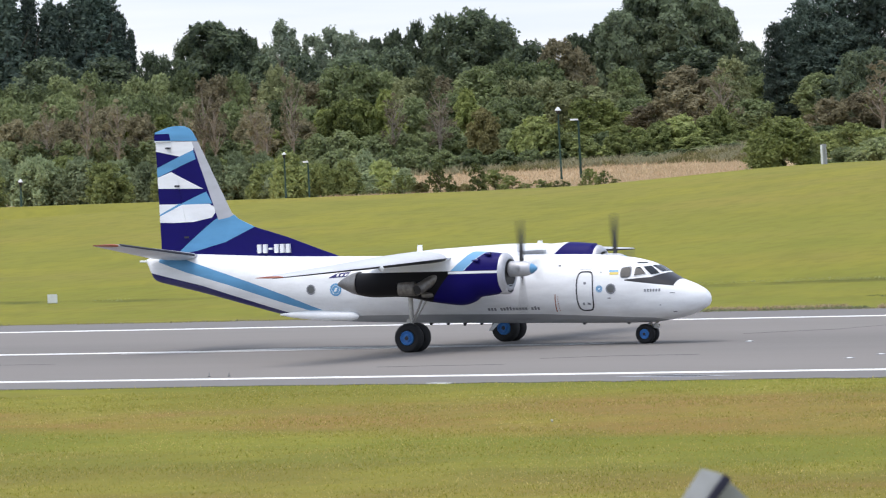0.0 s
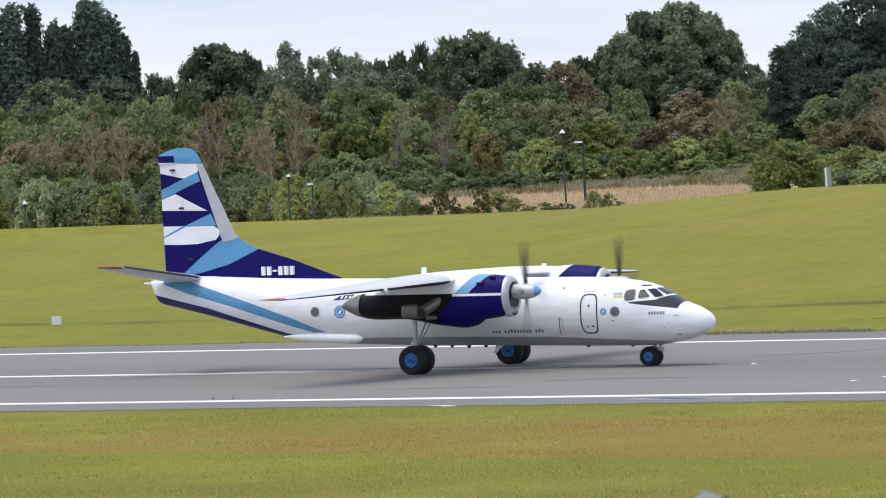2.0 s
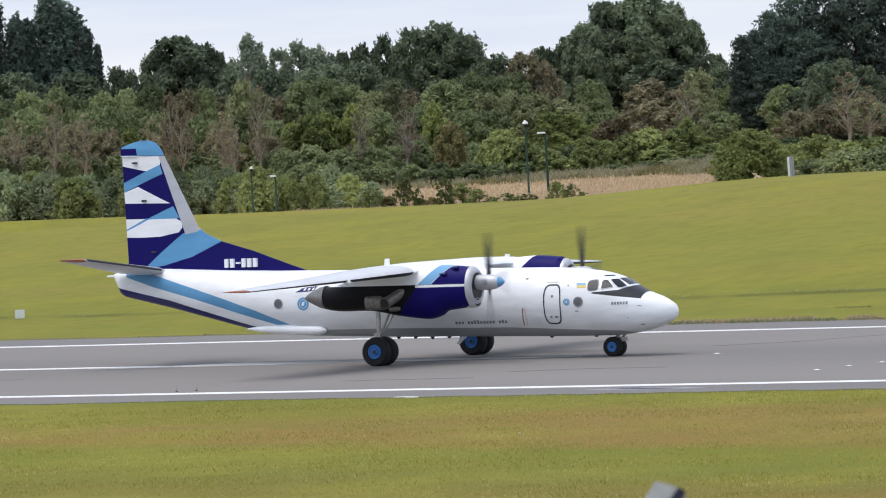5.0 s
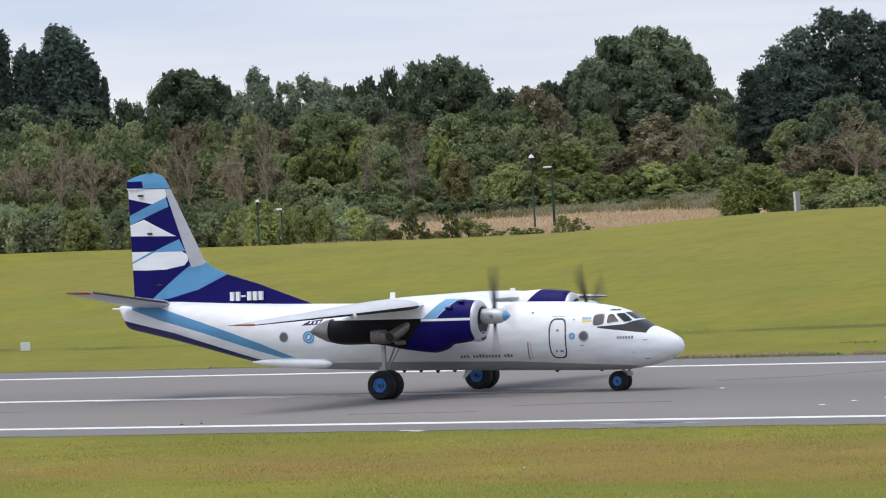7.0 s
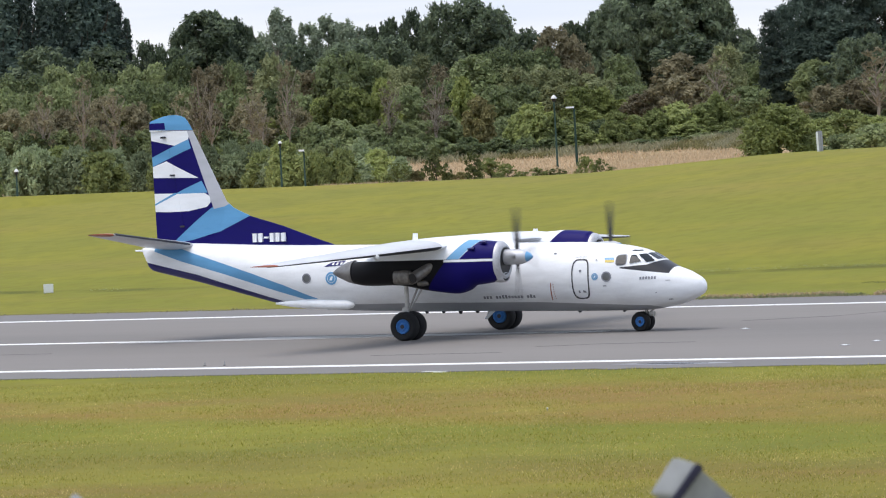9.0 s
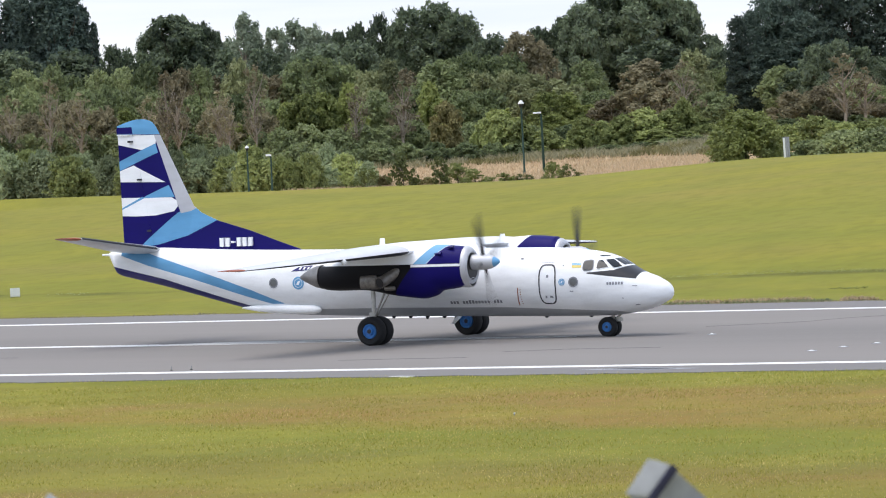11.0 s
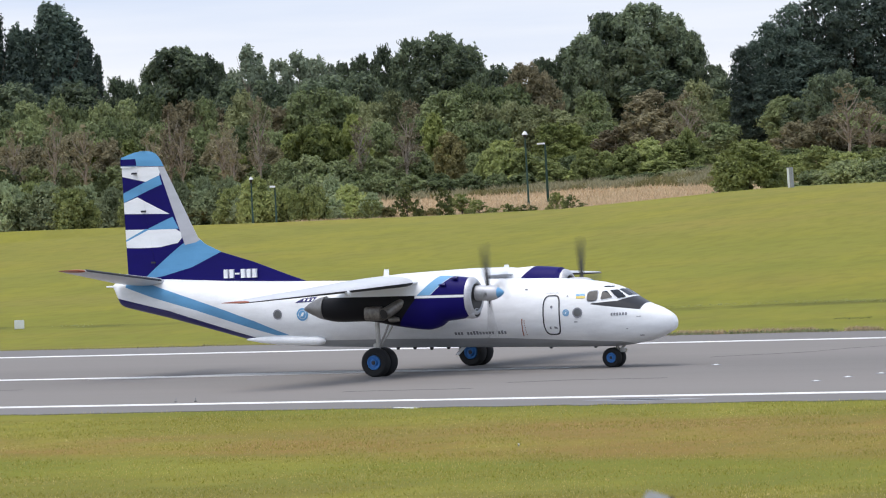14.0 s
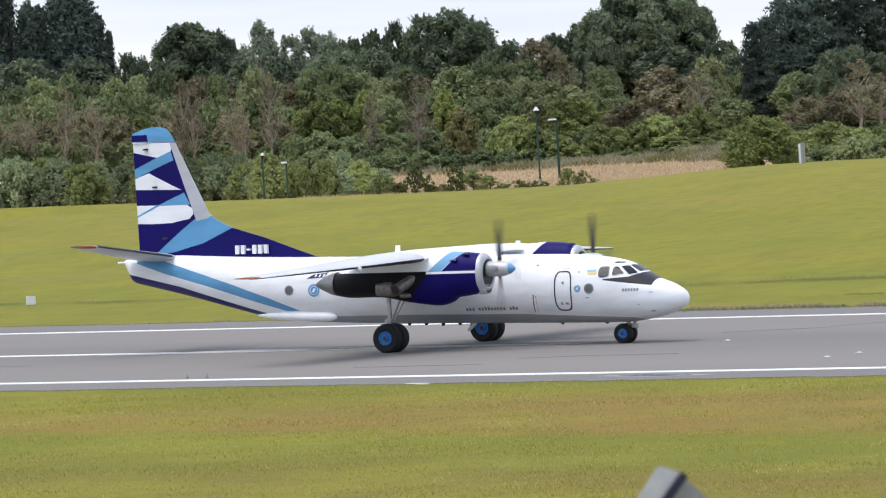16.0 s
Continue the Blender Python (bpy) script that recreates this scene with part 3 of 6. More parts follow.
def fus_at(x):
    zb, zt, hw = (np.interp(x, FUS_D[:, 0], FUS_D[:, k]) for k in (1, 2, 3))
    return (zb + zt) / 2, (zt - zb) / 2, hw


def skin_y(x, z, off=0.0):
    """Half width of the fuselage at a place of the side view."""
    zc, hz, hw = fus_at(x)
    q = min(0.999, abs((z - zc) / (hz + off)))
    return (hw + off) * (1 - q ** FUS_N) ** (1 / FUS_N)


def fus_ring(x, zb, zt, hw, n=40):
    zc, hz = (zb + zt) / 2, (zt - zb) / 2
    out = []
    for i in range(n):
        a = 2 * math.pi * i / n
        c, s = math.cos(a), math.sin(a)
        out.append((x, math.copysign(abs(c) ** (2 / FUS_N), c) * hw, zc + math.copysign(abs(s) ** (2 / FUS_N), s) * hz))
    return out


fuselage = part("fuselage", loft([fus_ring(*r) for r in FUS_D]), fuselage_paint, plane, "white fuselage with blue stripes and grey belly", True)


def side_patch(name, quad, material, parent, off=0.008, sides=(-1,), n=6, label=""):
    """A thin panel that follows the fuselage skin; quad is its corners in side view."""
    made = None
    for side in sides:
        bm = bmesh.new()
        (ax, az), (bx, bz), (cx, cz), (dx, dz) = quad
        grid = []
        for i in range(n + 1):
            s = i / n
            row = []
            for j in range(n + 1):
                t = j / n
                x = (ax * (1 - s) + bx * s) * (1 - t) + (dx * (1 - s) + cx * s) * t
                z = (az * (1 - s) + bz * s) * (1 - t) + (dz * (1 - s) + cz * s) * t
                row.append(bm.verts.new((x, side * skin_y(x, z, off), z)))
            grid.append(row)
        for i in range(n):
            for j in range(n):
                bm.faces.new((grid[i][j], grid[i + 1][j], grid[i + 1][j + 1], grid[i][j + 1]))
        made = part(name, bm, material, parent, label, True)
    return made


def side_ring(name, cx, cz, rx, rz, inner, power, material, parent, off=0.008, sides=(-1,), n=40, label=""):
    """A ring or (inner=0) a disc on the skin, round (power 2) or squarish."""
    for side in sides:
        bm = bmesh.new()
        loops = []
        steps = [inner, 1] if inner else [0.02, 0.5, 1]
        for f in steps:
            row = []
            for i in range(n):
                a = 2 * math.pi * i / n
                c, s = math.cos(a), math.sin(a)
                gx, gz = (rx - (1 - f) * min(rx, rz), rz - (1 - f) * min(rx, rz)) if inner else (rx * f, rz * f)
                x = cx + math.copysign(abs(c) ** (2 / power), c) * gx
                z = cz + math.copysign(abs(s) ** (2 / power), s) * gz
                row.append(bm.verts.new((x, side * skin_y(x, z, off), z)))
            loops.append(row)
        for a, b in zip(loops, loops[1:]):
            for i in range(n):
                bm.faces.new((a[i], a[(i + 1) % n], b[(i + 1) % n], b[i]))
        if not inner:
            bm.faces.new(loops[0])
        made = part(name, bm, material, parent, label, True)
    return made


# cockpit glazing
def rounded_pane(name, quad, radius, material, off, label="", grow=0.0):
    """A pane with rounded corners that follows the fuselage skin on both sides."""
    cx, cz = sum(q[0] for q in quad) / 4, sum(q[1] for q in quad) / 4
    rim = []
    for k in range(4):
        p, c, q = (Vector(quad[(k + d) % 4]) for d in (-1, 0, 1))
        a, b = c + (p - c).normalized() * radius, c + (q - c).normalized() * radius
        rim += [a * (1 - t) ** 2 + c * 2 * t * (1 - t) + b * t * t for t in (0, 0.25, 0.5, 0.75, 1)]
        rim += [b.lerp(q + (c - q).normalized() * radius, t) for t in (0.33, 0.67)]
    mid = Vector((cx, cz))
    rim = [p + (p - mid).normalized() * grow for p in rim]
    for side in (-1, 1):
        bm = bmesh.new()
        rings = [[bm.verts.new((s.x, side * skin_y(s.x, s.y, off), s.y)) for s in (mid.lerp(p, f) for p in rim)] for f in (0.08, 0.4, 0.7, 1.0)]
        n = len(rim)
        for a, b in zip(rings, rings[1:]):
            for i in range(n):
                bm.faces.new((a[i], a[(i + 1) % n], b[(i + 1) % n], b[i]))
        bm.faces.new(rings[0])
        part(name, bm, material, plane, label, True)


for quad, radius, edge in (([(7.21, 2.47), (7.56, 2.50), (7.50, 2.84), (7.17, 2.81)], 0.10, grey_mark), ([(7.69, 2.52), (8.09, 2.58), (7.81, 2.83), (7.66, 2.82)], 0.05, white_paint),
                           ([(8.26, 2.54), (8.47, 2.59), (8.10, 2.855), (7.89, 2.84)], 0.04, white_paint)):
    rounded_pane("cockpit_window_frame", quad, radius, edge, 0.012, "", 0.03)
    rounded_pane("cockpit_window", quad, radius, glass, 0.026, "dark cockpit window pane")
part("wiper", tube([(8.30, -0.80, 2.575), (8.42, -0.70, 2.585), (8.30, -0.56, 2.74)], [0.016, 0.014, 0.010], 6), black_frame, plane, "black windscreen wiper")
side_patch("roof_window", [(7.58, 2.965), (7.90, 2.955), (7.86, 2.985), (7.62, 3.0)], glass, plane, 0.014, (-1, 1))


def windscreen(y0, y1):
    bm = bmesh.new()
    grid = []
    for i in range(7):
        y = y0 + (y1 - y0) * i / 6
        row = []
        for j in range(5):
            x = 8.56 - 0.40 * j / 4 - 0.16 * abs(y)
            zc, hz, hw = fus_at(x)
            z = zc + (hz + 0.014) * (1 - min(0.99, abs(y) / (hw + 0.014)) ** FUS_N) ** (1 / FUS_N)
            row.append(bm.verts.new((x, y, z)))
        grid.append(row)
    for a, b in zip(grid, grid[1:]):
        for j in range(4):
            bm.faces.new((a[j], a[j + 1], b[j + 1], b[j]))
    return part("windscreen", bm, glass, plane, "dark windscreen pane", True)


windscreen(-0.40, -0.03)
windscreen(0.03, 0.40)
# crew door, portholes, badges, markings
door = side_ring("crew_door", 5.83, 2.005, 0.345, 0.73, 0.86, 4, dark_line, plane, 0.010, label="crew door outlined in black")
side_ring("door_window", 5.84, 2.30, 0.05, 0.05, 0, 2, grey_mark, plane, 0.012)
side_patch("door_handle", [(5.90, 1.52), (6.03, 1.50), (6.03, 1.56), (5.92, 1.60)], grey_mark, plane, 0.014)
for cx, cz in ((6.86, 2.07), (-5.47, 2.29)):
    side_ring("porthole_frame", cx, cz, 0.19, 0.19, 0.75, 2, grey_mark, plane, 0.012, (-1, 1))
    side_ring("porthole", cx, cz, 0.165, 0.165, 0, 2, porthole_glass, plane, 0.009, (-1, 1), label="round dark porthole")
for cx, cz, r in ((-4.41, 2.27, 0.24), (6.41, 2.08, 0.125)):
    side_ring("badge", cx, cz, r, r, 0.72, 2, blue_paint, plane, 0.010, label="round blue and white badge")
    side_ring("badge_disc", cx, cz, r * 0.62, r * 0.62, 0, 2, blue_paint, plane, 0.009)
    side_patch("badge_mark", [(cx - r * 0.35, cz - r * 0.3), (cx + r * 0.1, cz - r * 0.3), (cx + r * 0.35, cz + r * 0.3), (cx - r * 0.05, cz + r * 0.3)], white_paint, plane, 0.013)
side_patch("flag_blue", [(6.75, 2.67), (7.10, 2.67), (7.06, 2.75), (6.72, 2.75)], blue_paint, plane, 0.010, label="blue and yellow flag marking")
side_patch("flag_yellow", [(6.77, 2.58), (7.12, 2.58), (7.10, 2.667), (6.75, 2.667)], yellow_paint, plane, 0.010)
for i in range(17):   # unreadable web address as bars
    if i in (3, 13):
        continue
    x = 1.80 + i * 0.127
    side_patch("lettering_bar", [(x, 1.36), (x + 0.085, 1.36), (x + 0.085, 1.46 + 0.03 * (i in (6, 7, 15))), (x, 1.46 + 0.03 * (i in (6, 7, 15)))], grey_mark, plane, 0.010, n=2)
for i in range(6):
    x = 8.10 + i * 0.098
    side_patch("lettering_bar", [(x, 1.93), (x + 0.065, 1.93), (x + 0.065, 2.03), (x, 2.03)], grey_mark, plane, 0.010, n=2)
side_patch("warning_line", [(4.56, 1.26), (4.60, 1.26), (4.66, 1.90), (4.62, 1.90)], red_paint, plane, 0.010)
for i in range(7):
    side_patch("warning_dash", [(4.71, 1.30 + i * 0.085), (4.74, 1.30 + i * 0.085), (4.75, 1.335 + i * 0.085), (4.72, 1.335 + i * 0.085)], red_paint, plane, 0.010, n=1)
for x, z, w, h in ((8.62, 1.42, 0.05, 0.03), (9.02, 1.16, 0.14, 0.035), (8.98, 1.86, 0.16, 0.02), (6.72, 1.72, 0.13, 0.035), (4.66, 2.93, 0.11, 0.05), (6.40, 2.66, 0.06, 0.04), (5.72, 1.50, 0.07, 0.09), (5.55, 2.80, 0.5, 0.012), (-3.95, 1.30, 0.05, 0.04)):
    side_patch("skin_fitting", [(x, z), (x + w, z), (x + w, z + h), (x, z + h)], grey_mark, plane, 0.012, n=2)
# partly hidden emblem aft of the engine
side_patch("emblem", [(-4.75, 2.70), (-4.0, 2.74), (-3.85, 2.92), (-4.45, 2.86)], navy_paint, plane, 0.009)
for i in range(3):
    side_patch("emblem_letter", [(-4.42 + i * 0.17, 2.76), (-4.34 + i * 0.17, 2.765), (-4.30 + i * 0.17, 2.85), (-4.38 + i * 0.17, 2.845)], white_paint, plane, 0.013, n=2)
# small probes and blade aerials
for x, z, s in ((-1.59, 3.42, 0.40), (0.45, 3.46, 0.27)):
    if s:
        y = 6.0 if x > 0 else 0.0
        part("blade_aerial", loft([[(x - 0.12 + 0.05 * k, y - 0.02, z + h), (x - 0.12 + 0.05 * k, y + 0.02, z + h), (x + 0.12 - 0.01 * k, y + 0.02, z + h), (x + 0.12 - 0.01 * k, y - 0.02, z + h)] for k, h in ((0, 0), (1, s))]), white_paint, plane)
for x, l in ((5.1, 0.06), (0.2, 0.10), (-0.5, 0.08), (6.9, 0.05), (-1.2, 0.09), (0.9, 0.07)):
    z = fus_at(x)[0] - fus_at(x)[1]
    part("belly_probe", loft([[(x - 0.09, -0.03, z + 0.03), (x - 0.09, 0.03, z + 0.03), (x + 0.09, 0.03, z + 0.03), (x + 0.09, -0.03, z + 0.03)], [(x - 0.05, -0.015, z - l), (x - 0.05, 0.015, z - l), (x + 0.03, 0.015, z - l), (x + 0.03, -0.015, z - l)]]), dark_line, plane)
part("belly_aerial", loft([[(1.45, -0.03, 0.92), (1.45, 0.03, 0.92), (1.68, 0.03, 0.92), (1.68, -0.03, 0.92)], [(1.16, -0.02, 0.58), (1.16, 0.02, 0.58), (1.30, 0.02, 0.58), (1.30, -0.02, 0.58)]]), white_paint, plane)
# belly sponsons beside the cargo ramp
for side in (-1, 1):
    rings = []
    for x, w, h in ((-3.62, 0.02, 0.02), (-3.70, 0.11, 0.10), (-3.95, 0.17, 0.175), (-5.4, 0.17, 0.18), (-6.4, 0.12, 0.12), (-7.05, 0.03, 0.03)):
        zc = 1.25 + (-3.62 - x) * 0.035
        y = side * (1.15 - 0.05 * (-3.62 - x))
        rings.append([(x, y + w * math.cos(a), zc + h * math.sin(a)) for a in [2 * math.pi * k / 16 for k in range(16)]])
    part("sponson", loft(rings), white_paint, plane, "white strake beside the cargo ramp", True)


def airfoil(xle, xte, y, z, thick, n=11):
    """Ring of an aerofoil section in the plane of constant y."""
    up, low = [], []
    for i in range(n + 1):
        t = (1 - math.cos(math.pi * i / n)) / 2
        h = 5 * thick * (0.2969 * math.sqrt(t) - 0.126 * t - 0.3516 * t * t + 0.2843 * t ** 3 - 0.1036 * t ** 4) + 0.004
        x = xle + (xte - xle) * t
        up.append((x, y, z + h * 1.05))
        low.append((x, y, z - h * 0.70))
    return up + low[::-1][:-1]


def wing_rows(rows, side):
    return [airfoil(xle, xte, side * y, z, th) for y, xle, xte, z, th in rows]


WING_IN = [(0.0, 1.95, -1.55, 3.45, 0.50), (2.5, 1.95, -1.55, 3.45, 0.50), (4.75, 1.95, -1.55, 3.41, 0.48)]
WING_OUT = [(4.75, 1.95, -1.55, 3.41, 0.48), (9.0, 1.38, -1.18, 3.28, 0.28), (14.4, 0.50, -0.58, 3.135, 0.09)]
part("wing_centre", loft(wing_rows(WING_IN, -1)[::-1] + wing_rows(WING_IN, 1)[1:]), white_paint, plane, "white wing centre section", True)
for side in (-1, 1):
    w = part("outer_wing", loft(wing_rows(WING_OUT, side)), wing_paint, plane, "light grey tapered outer wing", True)
    part("wing_tip", loft(wing_rows([(14.4, 0.50, -0.58, 3.135, 0.09), (14.52, 0.40, -0.56, 3.133, 0.07), (14.6, 0.2, -0.5, 3.13, 0.04)], side)), red_paint, w, "red wing tip", True)
    # dark strip on the leading edge's under side, carries the shade there
    strips = []
    for y, xle, xte, zz, th in WING_OUT:
        ring = airfoil(xle, xte, side * y, zz, th)
        lower = [ring[0]] + ring[:-6:-1]
        strips.append([(px + 0.006, py, pz - 0.006) for px, py, pz in lower] + [(px - 0.02, py, pz + 0.006) for px, py, pz in lower[::-1]])
    part("leading_edge", loft(strips), edge_shade_grey, w, "dark strip under the leading edge, holding the wing's shade", True)
    # flap track and trailing strip, exposed aileron edge
    part("aileron", loft([[(xt + 0.42, side * y, z + 0.055), (xt - 0.02, side * y, z + 0.02), (xt - 0.02, side * y, z - 0.01), (xt + 0.42, side * y, z + 0.01)] for y, xt, z in ((9.2, -1.17, 3.27), (13.8, -0.66, 3.15))]), white_paint, w)

# wing root fairing over the cabin roof
rings = []
for x, h, w in ((2.6, 0.0, 0.5), (2.1, 0.20, 1.0), (1.2, 0.32, 1.25), (0.0, 0.30, 1.25), (-1.6, 0.18, 1.1), (-3.2, 0.02, 0.6)):
    rings.append([(x, -w, 3.0), (x, -w * 0.8, 3.26 + h * 0.7), (x, -w * 0.3, 3.38 + h), (x, w * 0.3, 3.38 + h), (x, w * 0.8, 3.26 + h * 0.7), (x, w, 3.0)])
part("wing_fairing", loft(rings, closed=True), white_paint, plane, "", True)

# fin, rudder and dorsal fin
def fin_slab(rows):
    """Rows of z, front x, rear x, front half thickness, rear half thickness."""
    rings = []
    for z, xf, xr, tf, tr in rows:
        ring = []
        for k in range(7):
            s = k / 6
            x = xf + (xr - xf) * s
            y = tf + (tr - tf) * s + 0.6 * max(tf, tr) * math.sin(math.pi * min(1, s * 1.0)) * (1 if tf < tr else 0)
            ring.append((x, y, z))
        rings.append([(x, -y, z) for x, y, z in ring] + [(x, y, z) for x, y, z in ring[::-1]])
    return loft(rings)


fin_rows, rudder_rows = [], []
tip_rows = []
for z in (3.45, 4.2, 5.0, 5.25, 5.9, 6.6, 7.3, 7.98, 7.99, 8.2, 8.36, 8.47, 8.55, 8.585):
    le = -9.54 - (z - 5.26) * 0.4965 if z < 8.1 else {8.2: -11.01, 8.36: -11.12, 8.47: -11.22, 8.55: -11.40, 8.585: -11.6}[z]
    te = {8.2: -12.73, 8.36: -12.70, 8.47: -12.38, 8.55: -12.10, 8.585: -11.85}.get(z, -12.62 - (z - 3.8) * 0.025)
    hinge = -11.25 - (z - 3.8) * 0.18
    th = 0.17 - (z - 3.45) * 0.017
    if z > 7.985:
        tip_rows.append((z, le, te, 0.015, th * (1.0 if z < 8.4 else 0.6)))
        continue
    fin_rows.append((z, le, max(hinge, te + 0.02) + 0.003, 0.015, th))
    if te < hinge - 0.05:
        rudder_rows.append((z, hinge - 0.003, te, th, 0.012))
fin = part("fin", fin_slab(fin_rows), fin_paint, plane, "tall fin in navy, light blue and white", True)
part("fin_tip", fin_slab(tip_rows), fin_paint, plane, "light blue fin tip", True)
part("rudder", fin_slab(rudder_rows), fin_paint, plane, "rudder in navy, light blue and white stripes", True)
rows = []
for x, top in ((-5.0, 3.50), (-5.6, 3.70), (-6.3, 3.95), (-7.19, 4.27), (-8.0, 4.51), (-8.51, 4.66), (-9.0, 4.88), (-9.23, 4.99), (-9.6, 5.30), (-10.2, 5.3)):
    w = 0.05 + (-5.0 - x) * 0.022
    rows.append([(x, -w * 1.6, 3.3), (x, -w * 0.7, 3.3 + (top - 3.3) * 0.6), (x, -0.018, top), (x, 0.018, top), (x, w * 0.7, 3.3 + (top - 3.3) * 0.6), (x, w * 1.6, 3.3)])
part("dorsal_fin", loft(rows), fin_paint, plane, "navy dorsal fin", True)
for x, z in ((-12.1, 7.75), (-11.75, 6.3), (-11.4, 4.35)):
    part("rudder_hinge", box(x - 0.12, x + 0.08, -0.19, -0.05, z - 0.035, z + 0.035, 0.01), dark_line, fin)
part("tail_lamp", turned([(-0.20, 0.01), (-0.18, 0.035), (0.2, 0.045)], 10, Matrix.Translation((-13.42, 0, 3.47))), white_paint, plane)
# registration on the dorsal fin as bars
for i in range(6):
    x = -8.36 + i * 0.245
    z0, z1 = (3.67, 4.00) if i != 2 else (3.80, 3.87)
    bm = box(x, x + 0.155, -0.225, -0.10, z0, z1, 0.004)
    part("registration_bar", bm, white_paint, plane)
# tailplanes
for side in (-1, 1):
    rows = [(0.35, -10.85, -13.0, 3.60, 0.36), (2.6, -11.3, -12.88, 3.90, 0.26), (4.75, -11.72, -12.77, 4.19, 0.14)]
    tp = part("tailplane", loft(wing_rows(rows, side)), tail_paint, plane, "grey tailplane", True)
    part("tailplane_tip", loft(wing_rows([(4.75, -11.72, -12.77, 4.19, 0.14), (4.92, -11.85, -12.77, 4.22, 0.08), (4.99, -12.1, -12.7, 4.235, 0.03)], side)), red_paint, tp, "red-edged tailplane tip", True)
    part("tailplane_boot", loft([[(xl + 0.015, side * y, z + 0.03), (xl - 0.06, side * y, z + 0.075), (xl - 0.06, side * y, z + 0.06), (xl + 0.015, side * y, z - 0.02)] for y, xl, z in ((0.6, -10.86, 3.655), (4.7, -11.68, 4.195))]), dark_line, tp)


# engine nacelles
NAC = [(4.05, 2.27, 3.33, 0.50), (3.92, 2.12, 3.50, 0.60), (3.74, 2.07, 3.54, 0.63), (3.31, 2.01, 3.58, 0.66), (2.86, 1.95, 3.61, 0.68), (2.64, 1.80, 3.61, 0.68), (2.35, 1.70, 3.59, 0.68), (2.00, 1.68, 3.57, 0.68), (1.30, 1.76, 3.52, 0.66),
       (0.73, 1.85, 3.46, 0.63), (-0.19, 2.02, 3.38, 0.60), (-1.59, 2.04, 3.00, 0.50), (-2.28, 2.21, 2.90, 0.32), (-2.74, 2.39, 2.72, 0.14), (-2.92, 2.50, 2.58, 0.04)]


def nacelle(side):
    yc = side * 3.95
    rings = []
    for x, zb, zt, hw in smooth_rows(NAC, 4):
        zt += 0.08 if side > 0 and x < 3.8 else 0.0
        zc, hz = (zb + zt) / 2, (zt - zb) / 2
        ring = []
        for i in range(32):
            a = 2 * math.pi * i / 32
            c, s = math.cos(a), math.sin(a)
            ring.append((x, yc + math.copysign(abs(c) ** (2 / 2.3), c) * hw, zc + math.copysign(abs(s) ** (2 / 2.3), s) * hz))
        rings.append(ring)
    body = part("nacelle", loft(rings), nacelle_paint if side < 0 else far_nacelle_paint, plane, "navy and black engine nacelle", True)
    # rounded intake ring and oil cooler mouth; black discs paint the shade inside
    def oval(x, zb, zt, hw):
        zc, hz = (zb + zt) / 2, (zt - zb) / 2
        return [(x, yc + hw * math.cos(2 * math.pi * i / 32), zc + hz * math.sin(2 * math.pi * i / 32)) for i in range(32)]
    part("cowl_ring", loft([oval(3.88, 2.07, 3.555, 0.64), oval(3.96, 2.09, 3.54, 0.63), oval(4.04, 2.14, 3.48, 0.60), oval(4.10, 2.20, 3.41, 0.55), oval(4.115, 2.27, 3.34, 0.50), oval(4.05, 2.34, 3.28, 0.45), oval(3.85, 2.4, 3.2, 0.4)], caps=False), ring_metal, body, "bare grey cowl ring", True)
    part("intake", loft([oval(4.0, 2.3, 3.3, 0.47), oval(4.072, 2.275, 3.33, 0.495)]), black_frame, body)
    def scoop(rows):
        return loft([[(x, yc + w * math.cos(a), 2.235 + h * math.sin(a)) for a in [2 * math.pi * k / 20 for k in range(20)]] for x, w, h in rows])
    mouth = part("oil_cooler", scoop(((3.6, 0.26, 0.18), (3.9, 0.31, 0.20), (4.03, 0.31, 0.185), (4.09, 0.29, 0.165), (4.10, 0.27, 0.15), (4.06, 0.255, 0.14), (3.98, 0.25, 0.13))), ring_metal, body, "grey oil cooler intake under the cowl", True)
    part("oil_cooler_mouth", scoop(((4.0, 0.25, 0.13), (4.07, 0.252, 0.136))), black_frame, mouth)
    # nacelle tail cone in bare metal
    part("tail_cone", loft([[(x, yc + w * 1.07 * math.cos(a), zc + h * 1.07 * math.sin(a)) for a in [2 * math.pi * k / 24 for k in range(24)]] for x, w, zc, h in ((-2.05, 0.41, 2.55, 0.41), (-2.3, 0.325, 2.555, 0.36), (-2.74, 0.15, 2.555, 0.175), (-2.95, 0.045, 2.54, 0.05))]), cone_metal, body, "bare metal tail cone", True)
    # exhaust: a bent pipe that leaves the outer side
    yo = side * 4.62
    part("exhaust_pipe", tube([(1.66, side * 4.28, 2.86), (1.42, side * 4.42, 2.74), (1.14, side * 4.56, 2.56), (0.92, side * 4.74, 2.40), (0.83, side * 4.98, 2.31)], [0.18, 0.19, 0.20, 0.205, 0.21], 18), soot_steel, body, "scorched metal exhaust pipe", True)
    # flat black end in place of the pipe's shaded inside
    part("exhaust_mouth", tube([(0.837, side * 4.96, 2.318), (0.824, side * 4.996, 2.304)], [0.185, 0.185], 18), black_frame, body)
    rings = []
    for x, w, h in ((-0.16, 0.20, 0.20), (-0.12, 0.30, 0.24), (0.2, 0.36, 0.26), (0.54, 0.38, 0.27), (0.58, 0.34, 0.24)):
        rings.append([(x, side * (4.42 + w * math.copysign(abs(math.cos(a)) ** 0.5, math.cos(a))), 2.33 + h * math.copysign(abs(math.sin(a)) ** 0.5, math.sin(a))) for a in [2 * math.pi * k / 20 for k in range(20)]])
